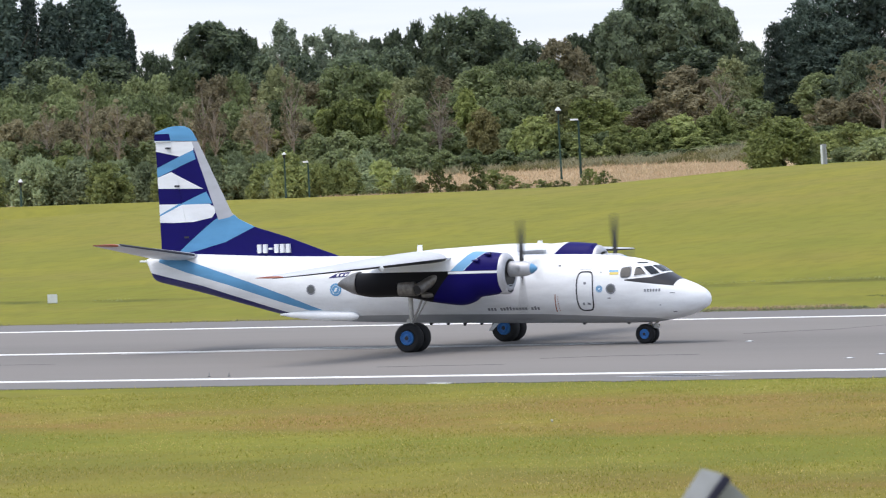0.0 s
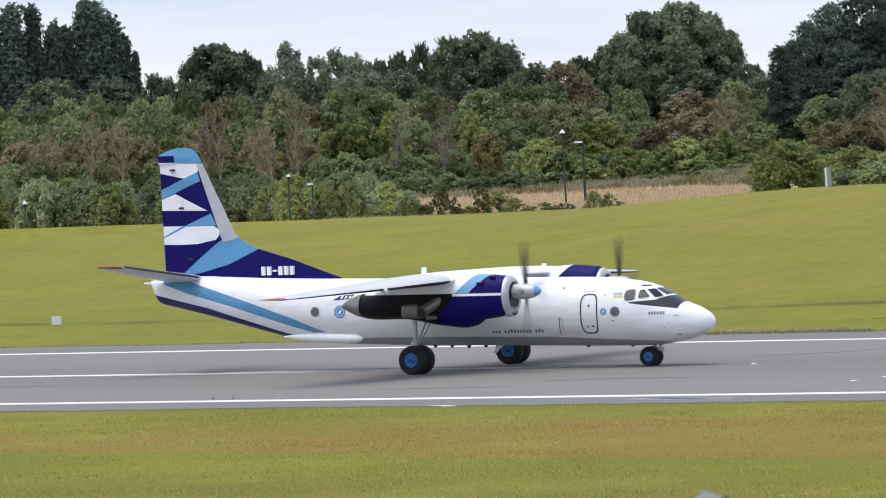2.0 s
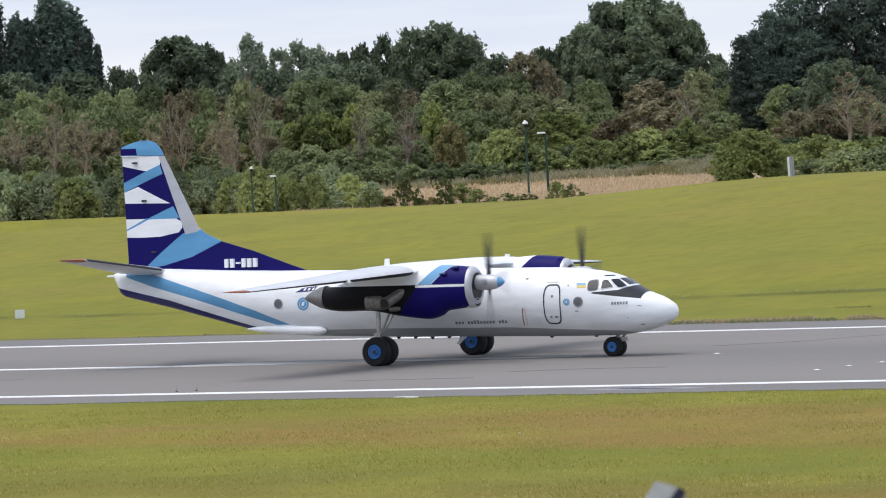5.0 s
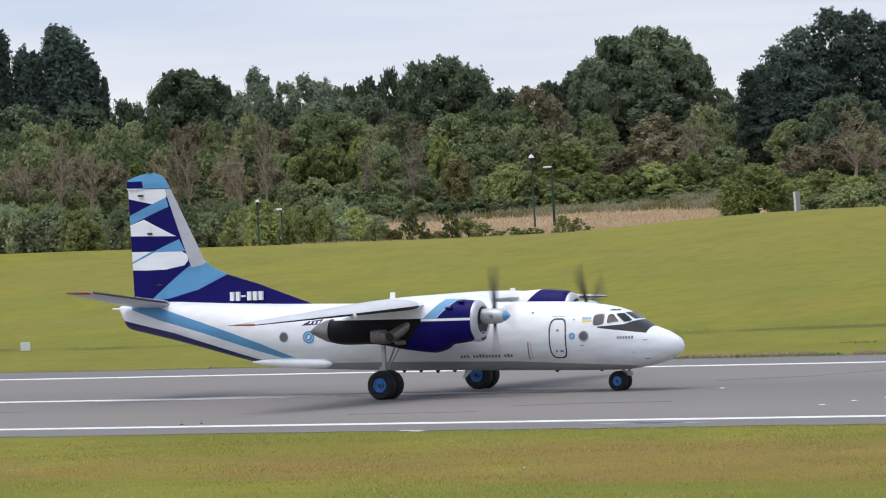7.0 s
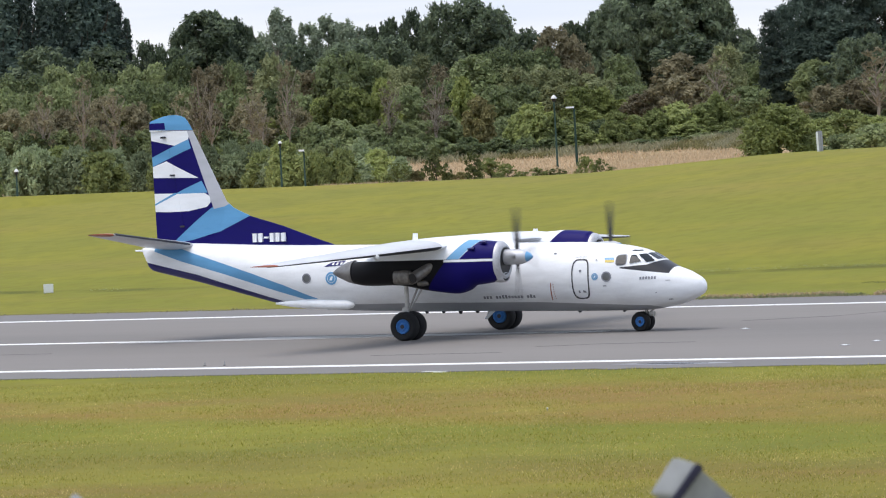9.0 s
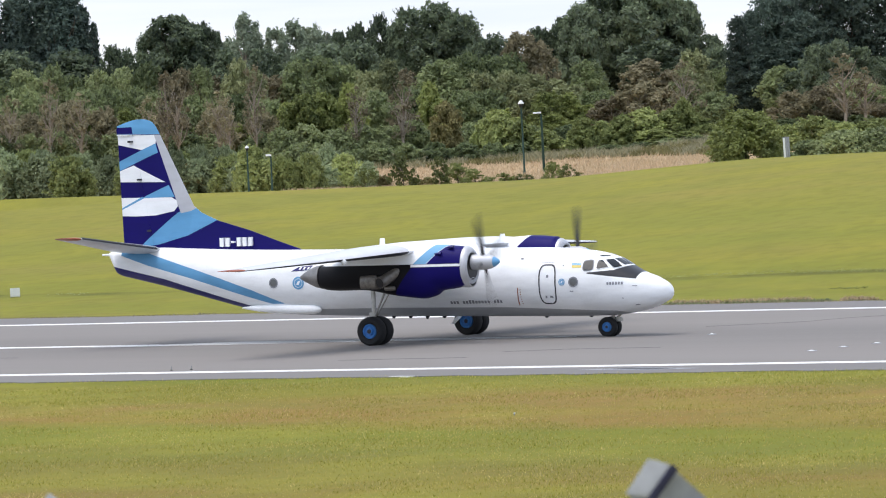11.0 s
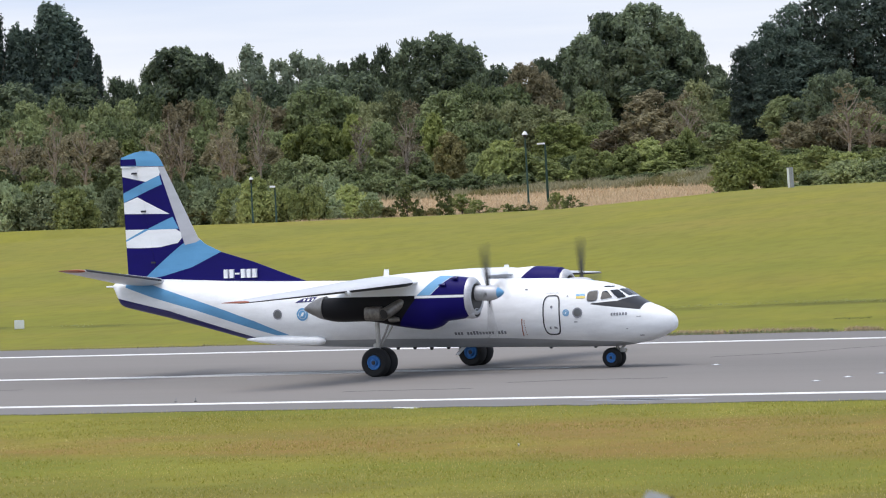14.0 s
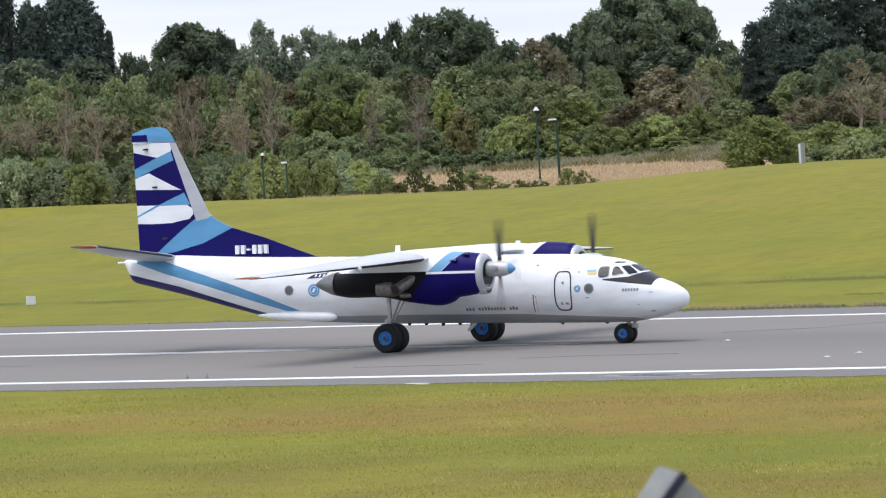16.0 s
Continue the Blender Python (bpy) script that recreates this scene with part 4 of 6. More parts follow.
    part("exhaust_shield", loft(rings), soot_steel, body, "scorched tan heat shield box", True)
    rings = []
    for x, w, h in ((0.80, 0.10, 0.10), (1.0, 0.13, 0.11), (1.22, 0.05, 0.08)):
        rings.append([(x, yo - side * 0.12 + side * w * math.cos(a), 2.10 + h * math.sin(a)) for a in [math.pi * (k / 9 - 0.5) for k in range(10)]])
    part("shield_plate", loft(rings), soot_steel, body, "", True)
    for x, z in ((3.05, 3.30), (3.45, 3.52)):
        part("cowl_scoop", loft([[(x + dx, yc + side * (0.42 if z > 3.4 else 0.6) + w * math.cos(a), z + h * math.sin(a)) for a in [2 * math.pi * k / 10 for k in range(10)]] for dx, w, h in ((-0.18, 0.02, 0.02), (0, 0.08, 0.06), (0.1, 0.08, 0.06))]), navy_paint, body, "", True)
    # white paint stands for the glint of the landing lamp
    part("landing_lamp", turned([(-0.13, 0.01), (-0.05, 0.09), (0.05, 0.095), (0.12, 0.01)], 12, Matrix.Translation((1.40, side * 8.8, 3.20))), lamp_white, plane, "landing lamp in the wing's leading edge, white for its glint", True)
    return body


def propeller(side):
    """Spinner, hub and four blades about the local x axis."""
    hub = part("propeller", turned([(-0.46, 0.275), (-0.05, 0.285), (0.12, 0.278), (0.25, 0.25), (0.38, 0.20), (0.40, 0.18)], 28), ring_metal, plane, "silver spinner with four dark blades", True)
    hub.matrix_basis = pose(4.57, side * 3.95, 2.95)
    part("spinner_tip", turned([(0.385, 0.192), (0.48, 0.145), (0.56, 0.09), (0.61, 0.03), (0.615, 0.005)], 28), blue_paint, hub, "blue spinner tip", True)
    for k in range(4):
        rings = []
        for r, c, tw, th in ((0.25, 0.15, 60, 0.12), (0.45, 0.17, 50, 0.09), (0.8, 0.22, 40, 0.06), (1.2, 0.24, 30, 0.045), (1.55, 0.19, 22, 0.03), (1.76, 0.10, 20, 0.02), (1.82, 0.05, 20, 0.012)):
            a = radians(tw)
            ring = []
            for i in range(10):
                b = 2 * math.pi * i / 10
                p, q = c / 2 * math.cos(b), th / 2 * math.sin(b)
                ring.append(Matrix.Rotation(math.pi / 2 * k, 3, "X") @ Vector((p * math.sin(a) + q * math.cos(a), p * math.cos(a) - q * math.sin(a), r)))
            rings.append(ring)
        part("blade", loft(rings), blade_metal, hub, "", True)
    return hub


nacelle(-1)
nacelle(1)
props = {-1: propeller(-1), 1: propeller(1)}


def tyre(r, w):
    return [(-w * 0.3, r * 0.5), (-w * 0.47, r * 0.56), (-w / 2, r * 0.66), (-w / 2, r * 0.86), (-w * 0.38, r * 0.965), (-w * 0.2, r), (w * 0.2, r), (w * 0.38, r * 0.965), (w / 2, r * 0.86), (w / 2, r * 0.66), (w * 0.47, r * 0.56), (w * 0.3, r * 0.5)]


def wheel(x, y, r, w, gear):
    m = Matrix.Translation((x, y, r - 0.015 + 0.02)) @ Matrix.Rotation(radians(-90), 4, "Z")
    part("tyre", turned(tyre(r, w), 32, m), rubber, gear, "black rubber tyre", True)
    for s in (-1, 1):
        f = w / 2 * s
        part("rim", turned([(f * 0.6, r * 0.50), (f * 0.97, r * 0.49), (f * 1.0, r * 0.44), (f * 0.76, r * 0.39), (f * 0.70, r * 0.26), (f * 1.02, r * 0.22), (f * 1.04, r * 0.03)], 24, m), bright_blue, gear, "bright blue wheel rim", True)
        part("hub_cap", turned([(f * 1.0, r * 0.15), (f * 1.10, r * 0.14), (f * 1.12, r * 0.02)], 16, m), dark_line, gear)


for side in (-1, 1):
    gear = part("main_gear", tube([(0.05, side * 3.95, 0.5), (0.04, side * 3.95, 1.15), (0.0, side * 3.95, 2.2)], [0.06, 0.065, 0.085], 14), steel, plane, "grey main landing gear strut", True)
    part("strut_sleeve", tube([(0.03, side * 3.95, 1.25), (0.0, side * 3.95, 2.2)], [0.084, 0.088], 14), steel, gear, "", True)
    for dy in (-0.10, 0.10):
        part("drag_brace", tube([(0.10, side * 3.95 + dy * 0.5, 1.10), (0.62, side * 3.95 + dy * 2, 2.0)], [0.04, 0.04], 8), steel, gear, "", True)
    part("torque_link", loft([[(-0.16, side * 3.95 - 0.05, z), (-0.16, side * 3.95 + 0.05, z), (-0.02, side * 3.95 + 0.05, z + 0.05), (-0.02, side * 3.95 - 0.05, z + 0.05)] for z in (0.72, 0.95, 1.2)]), steel, gear)
    part("axle", tube([(0.05, side * 3.95 - 0.42, 0.53), (0.05, side * 3.95 + 0.42, 0.53)], [0.07, 0.07], 12), steel, gear)
    for dy in (-0.29, 0.29):
        wheel(0.05, side * 3.95 + dy, 0.535, 0.42, gear)
gear = part("nose_gear", tube([(7.65, 0, 0.35), (7.75, 0, 0.7), (7.85, 0, 1.2)], [0.06, 0.065, 0.08], 12), steel, plane, "nose landing gear strut", True)
part("drag_brace", tube([(7.72, 0, 0.55), (8.25, 0, 0.95)], [0.035, 0.035], 8), steel, gear)
part("nose_gear_link", box(7.88, 8.12, -0.06, 0.06, 0.55, 0.72, 0.02), steel, gear)
part("axle", tube([(7.62, -0.26, 0.345), (7.62, 0.26, 0.345)], [0.05, 0.05], 10), steel, gear)
for dy in (-0.18, 0.18):
    wheel(7.62, dy, 0.365, 0.25, gear)


# ---- trees and shrubs ----
def leaf_cloud(name, rng, lumps, count, size, material, parent, label="", upright=0.0):
    """A crown of many small leaves that clothe uneven clumps, thicker on their upper sides."""
    L = np.array(lumps)
    area = (L[:, 3] * L[:, 4] + L[:, 3] * L[:, 5] + L[:, 4] * L[:, 5])
    share = area / area.sum()
    pick = rng.choice(len(L), count, p=share)
    own = L[pick]
    phase = rng.uniform(0, 6.28, (len(L), 3))[pick]
    d = rng.normal(size=(count, 3)) + np.array([0, 0, 0.35])
    d /= np.linalg.norm(d, axis=1, keepdims=True)
    knob = np.sin(4.3 * d[:, 0] + phase[:, 0]) * np.sin(4.7 * d[:, 1] + phase[:, 1]) * np.cos(4.1 * d[:, 2] + phase[:, 2])
    r = (0.92 + 0.24 * knob + 0.17 * rng.normal(size=count))[:, None]
    inner = rng.random((count, 1)) < 0.22
    r *= np.where(inner, rng.uniform(0.3, 0.8, (count, 1)), 1.0)
    c = own[:, :3] + d * own[:, 3:6] * r
    # leaves gathered on shoots that stand out from the clumps
    out = rng.random(count) < 0.10 + 0.30 * upright
    shoots = max(1, int(out.sum() / 16))
    which = rng.integers(0, shoots, count)
    sd = rng.normal(size=(shoots, 3)) + np.array([0, 0, 0.8 + 1.6 * upright])
    sd /= np.linalg.norm(sd, axis=1, keepdims=True)
    sl = L[rng.choice(len(L), shoots, p=share)]
    reach = 0.8 + (0.3 + (0.35 + 0.75 * upright) * rng.random((shoots, 1)) ** 2)[which] * rng.random((count, 1))
    bend = np.sin(reach * 2.0) * 0.10
    tip = sl[which, :3] + sd[which] * sl[which, 3:6] * reach + bend + rng.normal(scale=size * 0.30, size=(count, 3))
    c = np.where(out[:, None], tip, c)
    nrm = d / own[:, 3:6] * own[:, 3:4] + rng.normal(scale=0.6, size=(count, 3)) + np.array([0, 0, 0.35])
    nrm /= np.linalg.norm(nrm, axis=1, keepdims=True)
    t = np.cross(nrm, rng.normal(size=(count, 3)))
    t /= np.linalg.norm(t, axis=1, keepdims=True)
    t += np.array([0, 0, 1.3]) * upright * out[:, None]
    t /= np.linalg.norm(t, axis=1, keepdims=True)
    b = np.cross(nrm, t)
    s = size * (0.45 + 0.7 * rng.random((count, 1))) * np.where(inner & ~out[:, None], 1.9, 1.0)
    k = 0.5 + 0.4 * rng.random((count, 1))
    tri = np.stack([c - t * s - b * s * k * 0.6, c - t * s * 0.5 + b * s * k, c + t * s], 1).reshape(-1, 3)
    mesh = bpy.data.meshes.new(name)
    mesh.vertices.add(count * 3)
    mesh.vertices.foreach_set("co", tri.ravel())
    mesh.loops.add(count * 3)
    mesh.loops.foreach_set("vertex_index", np.arange(count * 3))
    mesh.polygons.add(count)
    mesh.polygons.foreach_set("loop_start", np.arange(count) * 3)
    mesh.polygons.foreach_set("loop_total", np.full(count, 3))
    mesh.update(calc_edges=True)
    return link_mesh(name, mesh, material, parent, label)


def limbs(rng, h, r, n, radius, top=0.8, lean=0.02):
    """A tapered trunk with limbs that rise into the crown."""
    parts = [([(0, 0, -0.6), (h * lean, 0, h * 0.3), (0, h * lean, h * 0.6), (0, 0, h * top)], [radius, radius * 0.8, radius * 0.5, radius * 0.12])]
    for i in range(n):
        a = 2 * math.pi * (i + rng.random() * 0.6) / n
        z = h * (0.22 + 0.45 * rng.random())
        d = r * (0.4 + 0.35 * rng.random())
        parts.append(([(0, 0, z), (d * 0.5 * math.cos(a), d * 0.5 * math.sin(a), z + h * 0.10), (d * math.cos(a), d * math.sin(a), z + h * (0.2 + 0.12 * rng.random()))], [radius * 0.4, radius * 0.25, radius * 0.06]))
    bm = bmesh.new()
    for pts, rad in parts:
        b = tube(pts, rad, 6)
        tmp = bpy.data.meshes.new("limb")
        b.to_mesh(tmp)
        b.free()
        bm.from_mesh(tmp)
        bpy.data.meshes.remove(tmp)
    return bm


def make_tree(kind, seed, label, category, material, h, r, lumps_n, count, leaf, low=0.2, shape="round", wood=None, limb_n=6, upright=0.0, thin=1.0, flat=0.85, knot=(0.17, 0.34)):
    """A tree h metres high with a crown of radius r, at the origin, kept as a model for copies."""
    rng = np.random.default_rng(seed)
    tree = new(kind)
    tagged(tree, label, category)
    part("trunk", limbs(rng, h, r, limb_n, 0.021 * h ** 0.9 * thin), wood or bark, tree)
    lumps = []
    for i in range(lumps_n):
        f = (i + 0.5) / lumps_n
        if shape == "spire":
            wide = 0.95 * (1 - f) ** 0.5 + 0.06
        elif shape == "dome":
            wide = math.sqrt(max(0.02, 1 - f * f))
        else:
            wide = math.sqrt(max(0.05, 1 - ((f - 0.42) / 0.60) ** 2))
        a = i * 2.4 + rng.uniform(-0.5, 0.5)
        s = r * rng.uniform(*knot) * (0.6 + 0.45 * wide)
        d = max(0.0, r * wide * rng.uniform(0.82, 1.08) - s * 0.9) * rng.random() ** 0.3
        tall = s * flat * rng.uniform(0.8, 1.2)
        z = min(h * (low + (1 - low) * f), h - tall * 0.9)
        lumps.append((d * math.cos(a), d * math.sin(a), max(z, tall * 0.5), s * rng.uniform(0.8, 1.3), s * rng.uniform(0.8, 1.3), tall))
    leaf_cloud("crown", rng, lumps, count, leaf, material, tree, "", upright)
    return tree


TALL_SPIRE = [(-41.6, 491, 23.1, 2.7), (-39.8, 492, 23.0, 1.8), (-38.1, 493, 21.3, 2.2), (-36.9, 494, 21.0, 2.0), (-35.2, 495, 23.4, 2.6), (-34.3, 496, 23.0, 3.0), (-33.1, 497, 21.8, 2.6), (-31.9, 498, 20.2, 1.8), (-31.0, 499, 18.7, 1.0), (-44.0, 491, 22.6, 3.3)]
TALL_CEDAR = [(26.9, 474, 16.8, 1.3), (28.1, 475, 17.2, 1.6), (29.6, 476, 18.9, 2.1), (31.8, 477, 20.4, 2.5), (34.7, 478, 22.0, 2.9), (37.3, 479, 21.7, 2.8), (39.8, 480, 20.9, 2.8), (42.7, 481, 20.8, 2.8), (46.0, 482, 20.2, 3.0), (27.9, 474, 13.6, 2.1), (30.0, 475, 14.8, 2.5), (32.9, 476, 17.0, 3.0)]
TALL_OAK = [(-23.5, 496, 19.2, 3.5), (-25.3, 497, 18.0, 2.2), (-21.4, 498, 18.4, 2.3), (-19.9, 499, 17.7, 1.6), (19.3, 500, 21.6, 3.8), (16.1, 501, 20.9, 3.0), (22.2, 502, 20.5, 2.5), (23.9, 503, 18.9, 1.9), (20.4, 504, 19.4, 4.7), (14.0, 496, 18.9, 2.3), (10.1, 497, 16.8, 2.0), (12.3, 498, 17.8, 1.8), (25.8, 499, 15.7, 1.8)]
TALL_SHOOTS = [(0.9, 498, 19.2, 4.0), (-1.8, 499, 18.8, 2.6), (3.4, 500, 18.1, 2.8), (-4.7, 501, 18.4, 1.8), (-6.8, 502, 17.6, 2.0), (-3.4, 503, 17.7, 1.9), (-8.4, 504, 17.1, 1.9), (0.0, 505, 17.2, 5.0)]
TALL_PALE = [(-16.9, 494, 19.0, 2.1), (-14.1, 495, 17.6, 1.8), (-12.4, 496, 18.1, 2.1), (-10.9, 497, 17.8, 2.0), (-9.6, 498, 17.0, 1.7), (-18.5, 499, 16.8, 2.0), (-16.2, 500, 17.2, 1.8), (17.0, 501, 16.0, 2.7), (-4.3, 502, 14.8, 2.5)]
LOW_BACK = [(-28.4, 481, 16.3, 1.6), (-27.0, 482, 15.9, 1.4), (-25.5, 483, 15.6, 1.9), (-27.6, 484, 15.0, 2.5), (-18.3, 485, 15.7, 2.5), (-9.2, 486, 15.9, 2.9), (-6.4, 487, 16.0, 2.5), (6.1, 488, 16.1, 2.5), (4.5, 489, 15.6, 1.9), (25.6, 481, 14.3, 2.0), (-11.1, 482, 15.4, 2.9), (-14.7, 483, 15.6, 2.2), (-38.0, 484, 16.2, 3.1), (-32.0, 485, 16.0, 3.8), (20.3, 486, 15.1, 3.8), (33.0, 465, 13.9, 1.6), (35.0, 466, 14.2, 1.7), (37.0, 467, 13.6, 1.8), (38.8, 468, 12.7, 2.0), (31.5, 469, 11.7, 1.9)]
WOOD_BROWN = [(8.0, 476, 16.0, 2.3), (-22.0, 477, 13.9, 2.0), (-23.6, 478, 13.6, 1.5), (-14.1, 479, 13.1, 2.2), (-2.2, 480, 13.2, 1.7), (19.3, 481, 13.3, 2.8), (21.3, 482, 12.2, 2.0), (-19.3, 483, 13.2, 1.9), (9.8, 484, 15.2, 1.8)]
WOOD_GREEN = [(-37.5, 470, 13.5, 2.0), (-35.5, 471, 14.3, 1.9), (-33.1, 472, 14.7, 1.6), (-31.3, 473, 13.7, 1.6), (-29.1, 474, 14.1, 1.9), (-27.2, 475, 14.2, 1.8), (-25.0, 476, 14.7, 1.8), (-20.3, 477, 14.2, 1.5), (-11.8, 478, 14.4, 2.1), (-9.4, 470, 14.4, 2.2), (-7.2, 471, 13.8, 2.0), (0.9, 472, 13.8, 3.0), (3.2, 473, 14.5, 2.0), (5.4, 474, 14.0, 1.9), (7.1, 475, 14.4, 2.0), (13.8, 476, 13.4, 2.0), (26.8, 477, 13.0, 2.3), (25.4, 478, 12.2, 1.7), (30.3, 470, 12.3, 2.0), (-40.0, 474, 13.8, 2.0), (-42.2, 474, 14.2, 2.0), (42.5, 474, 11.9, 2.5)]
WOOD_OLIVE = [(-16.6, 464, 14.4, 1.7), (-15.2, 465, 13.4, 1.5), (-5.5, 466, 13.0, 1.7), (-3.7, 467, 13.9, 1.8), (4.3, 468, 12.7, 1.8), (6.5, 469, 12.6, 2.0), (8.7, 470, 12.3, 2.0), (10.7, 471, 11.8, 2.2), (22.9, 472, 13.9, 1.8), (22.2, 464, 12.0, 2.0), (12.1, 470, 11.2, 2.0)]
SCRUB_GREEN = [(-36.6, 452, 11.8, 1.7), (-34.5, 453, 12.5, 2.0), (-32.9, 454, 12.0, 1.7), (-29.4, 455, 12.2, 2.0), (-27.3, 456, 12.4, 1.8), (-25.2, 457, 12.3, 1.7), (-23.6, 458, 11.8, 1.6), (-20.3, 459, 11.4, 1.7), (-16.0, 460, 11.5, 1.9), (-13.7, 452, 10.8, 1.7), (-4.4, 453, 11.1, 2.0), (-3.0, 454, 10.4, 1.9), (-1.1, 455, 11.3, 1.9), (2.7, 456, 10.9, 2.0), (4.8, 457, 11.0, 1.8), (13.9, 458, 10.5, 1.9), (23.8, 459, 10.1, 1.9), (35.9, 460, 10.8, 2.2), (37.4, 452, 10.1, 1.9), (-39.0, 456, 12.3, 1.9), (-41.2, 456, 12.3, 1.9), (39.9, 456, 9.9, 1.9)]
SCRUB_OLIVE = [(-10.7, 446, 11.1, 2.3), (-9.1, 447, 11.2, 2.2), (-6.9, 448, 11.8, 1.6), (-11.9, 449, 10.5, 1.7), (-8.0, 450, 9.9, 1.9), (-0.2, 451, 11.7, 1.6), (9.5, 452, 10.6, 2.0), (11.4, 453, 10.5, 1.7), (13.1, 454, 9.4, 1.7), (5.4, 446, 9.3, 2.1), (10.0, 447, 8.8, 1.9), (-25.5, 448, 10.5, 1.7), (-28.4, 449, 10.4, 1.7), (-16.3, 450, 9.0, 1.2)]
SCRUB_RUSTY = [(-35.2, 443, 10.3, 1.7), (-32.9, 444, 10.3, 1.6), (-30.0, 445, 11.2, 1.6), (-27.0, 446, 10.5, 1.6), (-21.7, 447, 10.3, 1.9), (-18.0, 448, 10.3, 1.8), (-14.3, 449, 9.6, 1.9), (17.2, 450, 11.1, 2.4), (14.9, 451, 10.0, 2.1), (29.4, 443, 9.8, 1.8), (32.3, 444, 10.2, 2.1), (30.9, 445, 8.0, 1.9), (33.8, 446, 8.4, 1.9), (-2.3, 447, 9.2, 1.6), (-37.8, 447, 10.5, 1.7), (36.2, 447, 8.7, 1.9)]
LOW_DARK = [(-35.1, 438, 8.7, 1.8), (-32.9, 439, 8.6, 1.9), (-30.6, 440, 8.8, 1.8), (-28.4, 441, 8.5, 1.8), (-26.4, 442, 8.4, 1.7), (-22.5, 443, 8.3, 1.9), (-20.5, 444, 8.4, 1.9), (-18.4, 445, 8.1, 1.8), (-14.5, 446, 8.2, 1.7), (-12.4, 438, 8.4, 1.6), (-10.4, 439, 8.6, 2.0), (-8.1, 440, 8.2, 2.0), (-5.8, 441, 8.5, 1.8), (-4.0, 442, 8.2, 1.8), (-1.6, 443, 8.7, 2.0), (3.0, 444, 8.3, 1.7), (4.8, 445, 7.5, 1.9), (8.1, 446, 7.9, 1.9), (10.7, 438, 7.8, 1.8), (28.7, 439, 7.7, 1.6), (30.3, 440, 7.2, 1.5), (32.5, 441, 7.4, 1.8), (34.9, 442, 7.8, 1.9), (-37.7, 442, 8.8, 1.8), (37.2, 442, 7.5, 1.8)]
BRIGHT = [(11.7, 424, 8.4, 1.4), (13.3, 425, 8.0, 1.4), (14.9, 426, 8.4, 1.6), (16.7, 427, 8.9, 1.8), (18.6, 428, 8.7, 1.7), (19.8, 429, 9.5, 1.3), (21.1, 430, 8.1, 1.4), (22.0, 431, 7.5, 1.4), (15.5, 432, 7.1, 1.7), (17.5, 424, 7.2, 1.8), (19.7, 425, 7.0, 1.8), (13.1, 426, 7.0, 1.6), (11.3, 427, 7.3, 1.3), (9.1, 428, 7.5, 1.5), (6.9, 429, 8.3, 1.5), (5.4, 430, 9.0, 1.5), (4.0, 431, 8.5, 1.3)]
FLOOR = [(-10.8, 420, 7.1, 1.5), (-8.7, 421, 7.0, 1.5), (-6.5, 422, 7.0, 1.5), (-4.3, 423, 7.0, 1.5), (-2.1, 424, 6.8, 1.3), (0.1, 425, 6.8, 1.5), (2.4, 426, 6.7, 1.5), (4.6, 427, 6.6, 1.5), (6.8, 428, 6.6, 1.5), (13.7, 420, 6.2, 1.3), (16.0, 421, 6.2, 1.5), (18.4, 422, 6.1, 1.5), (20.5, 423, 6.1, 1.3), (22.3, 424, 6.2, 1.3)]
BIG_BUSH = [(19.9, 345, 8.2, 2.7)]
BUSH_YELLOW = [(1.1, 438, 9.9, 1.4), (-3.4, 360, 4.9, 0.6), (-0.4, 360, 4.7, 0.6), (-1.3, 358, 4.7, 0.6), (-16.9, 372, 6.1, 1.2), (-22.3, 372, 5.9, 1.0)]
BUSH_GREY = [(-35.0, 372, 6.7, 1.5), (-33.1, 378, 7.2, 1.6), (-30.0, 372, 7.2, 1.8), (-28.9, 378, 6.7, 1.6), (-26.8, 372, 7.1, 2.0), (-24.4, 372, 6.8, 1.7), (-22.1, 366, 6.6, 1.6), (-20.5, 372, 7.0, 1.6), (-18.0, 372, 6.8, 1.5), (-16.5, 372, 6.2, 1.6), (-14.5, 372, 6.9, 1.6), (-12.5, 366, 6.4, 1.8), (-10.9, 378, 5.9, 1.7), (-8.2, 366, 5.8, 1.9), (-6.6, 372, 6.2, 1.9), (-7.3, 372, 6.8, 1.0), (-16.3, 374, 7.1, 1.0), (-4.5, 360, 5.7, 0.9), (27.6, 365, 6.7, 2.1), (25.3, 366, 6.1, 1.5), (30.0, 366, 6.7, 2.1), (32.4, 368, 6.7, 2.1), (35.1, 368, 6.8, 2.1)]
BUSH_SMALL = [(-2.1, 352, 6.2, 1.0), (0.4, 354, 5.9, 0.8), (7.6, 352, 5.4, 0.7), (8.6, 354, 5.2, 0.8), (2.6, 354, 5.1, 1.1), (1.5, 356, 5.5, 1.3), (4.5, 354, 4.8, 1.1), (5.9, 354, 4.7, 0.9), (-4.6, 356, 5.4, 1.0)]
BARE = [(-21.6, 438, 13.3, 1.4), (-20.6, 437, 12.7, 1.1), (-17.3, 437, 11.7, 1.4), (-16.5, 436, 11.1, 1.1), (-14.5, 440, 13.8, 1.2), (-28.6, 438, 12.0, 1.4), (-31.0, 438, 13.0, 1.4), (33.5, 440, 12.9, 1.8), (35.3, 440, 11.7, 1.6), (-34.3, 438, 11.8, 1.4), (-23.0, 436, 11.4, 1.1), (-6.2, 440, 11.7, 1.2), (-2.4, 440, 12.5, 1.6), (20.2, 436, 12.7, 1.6)]
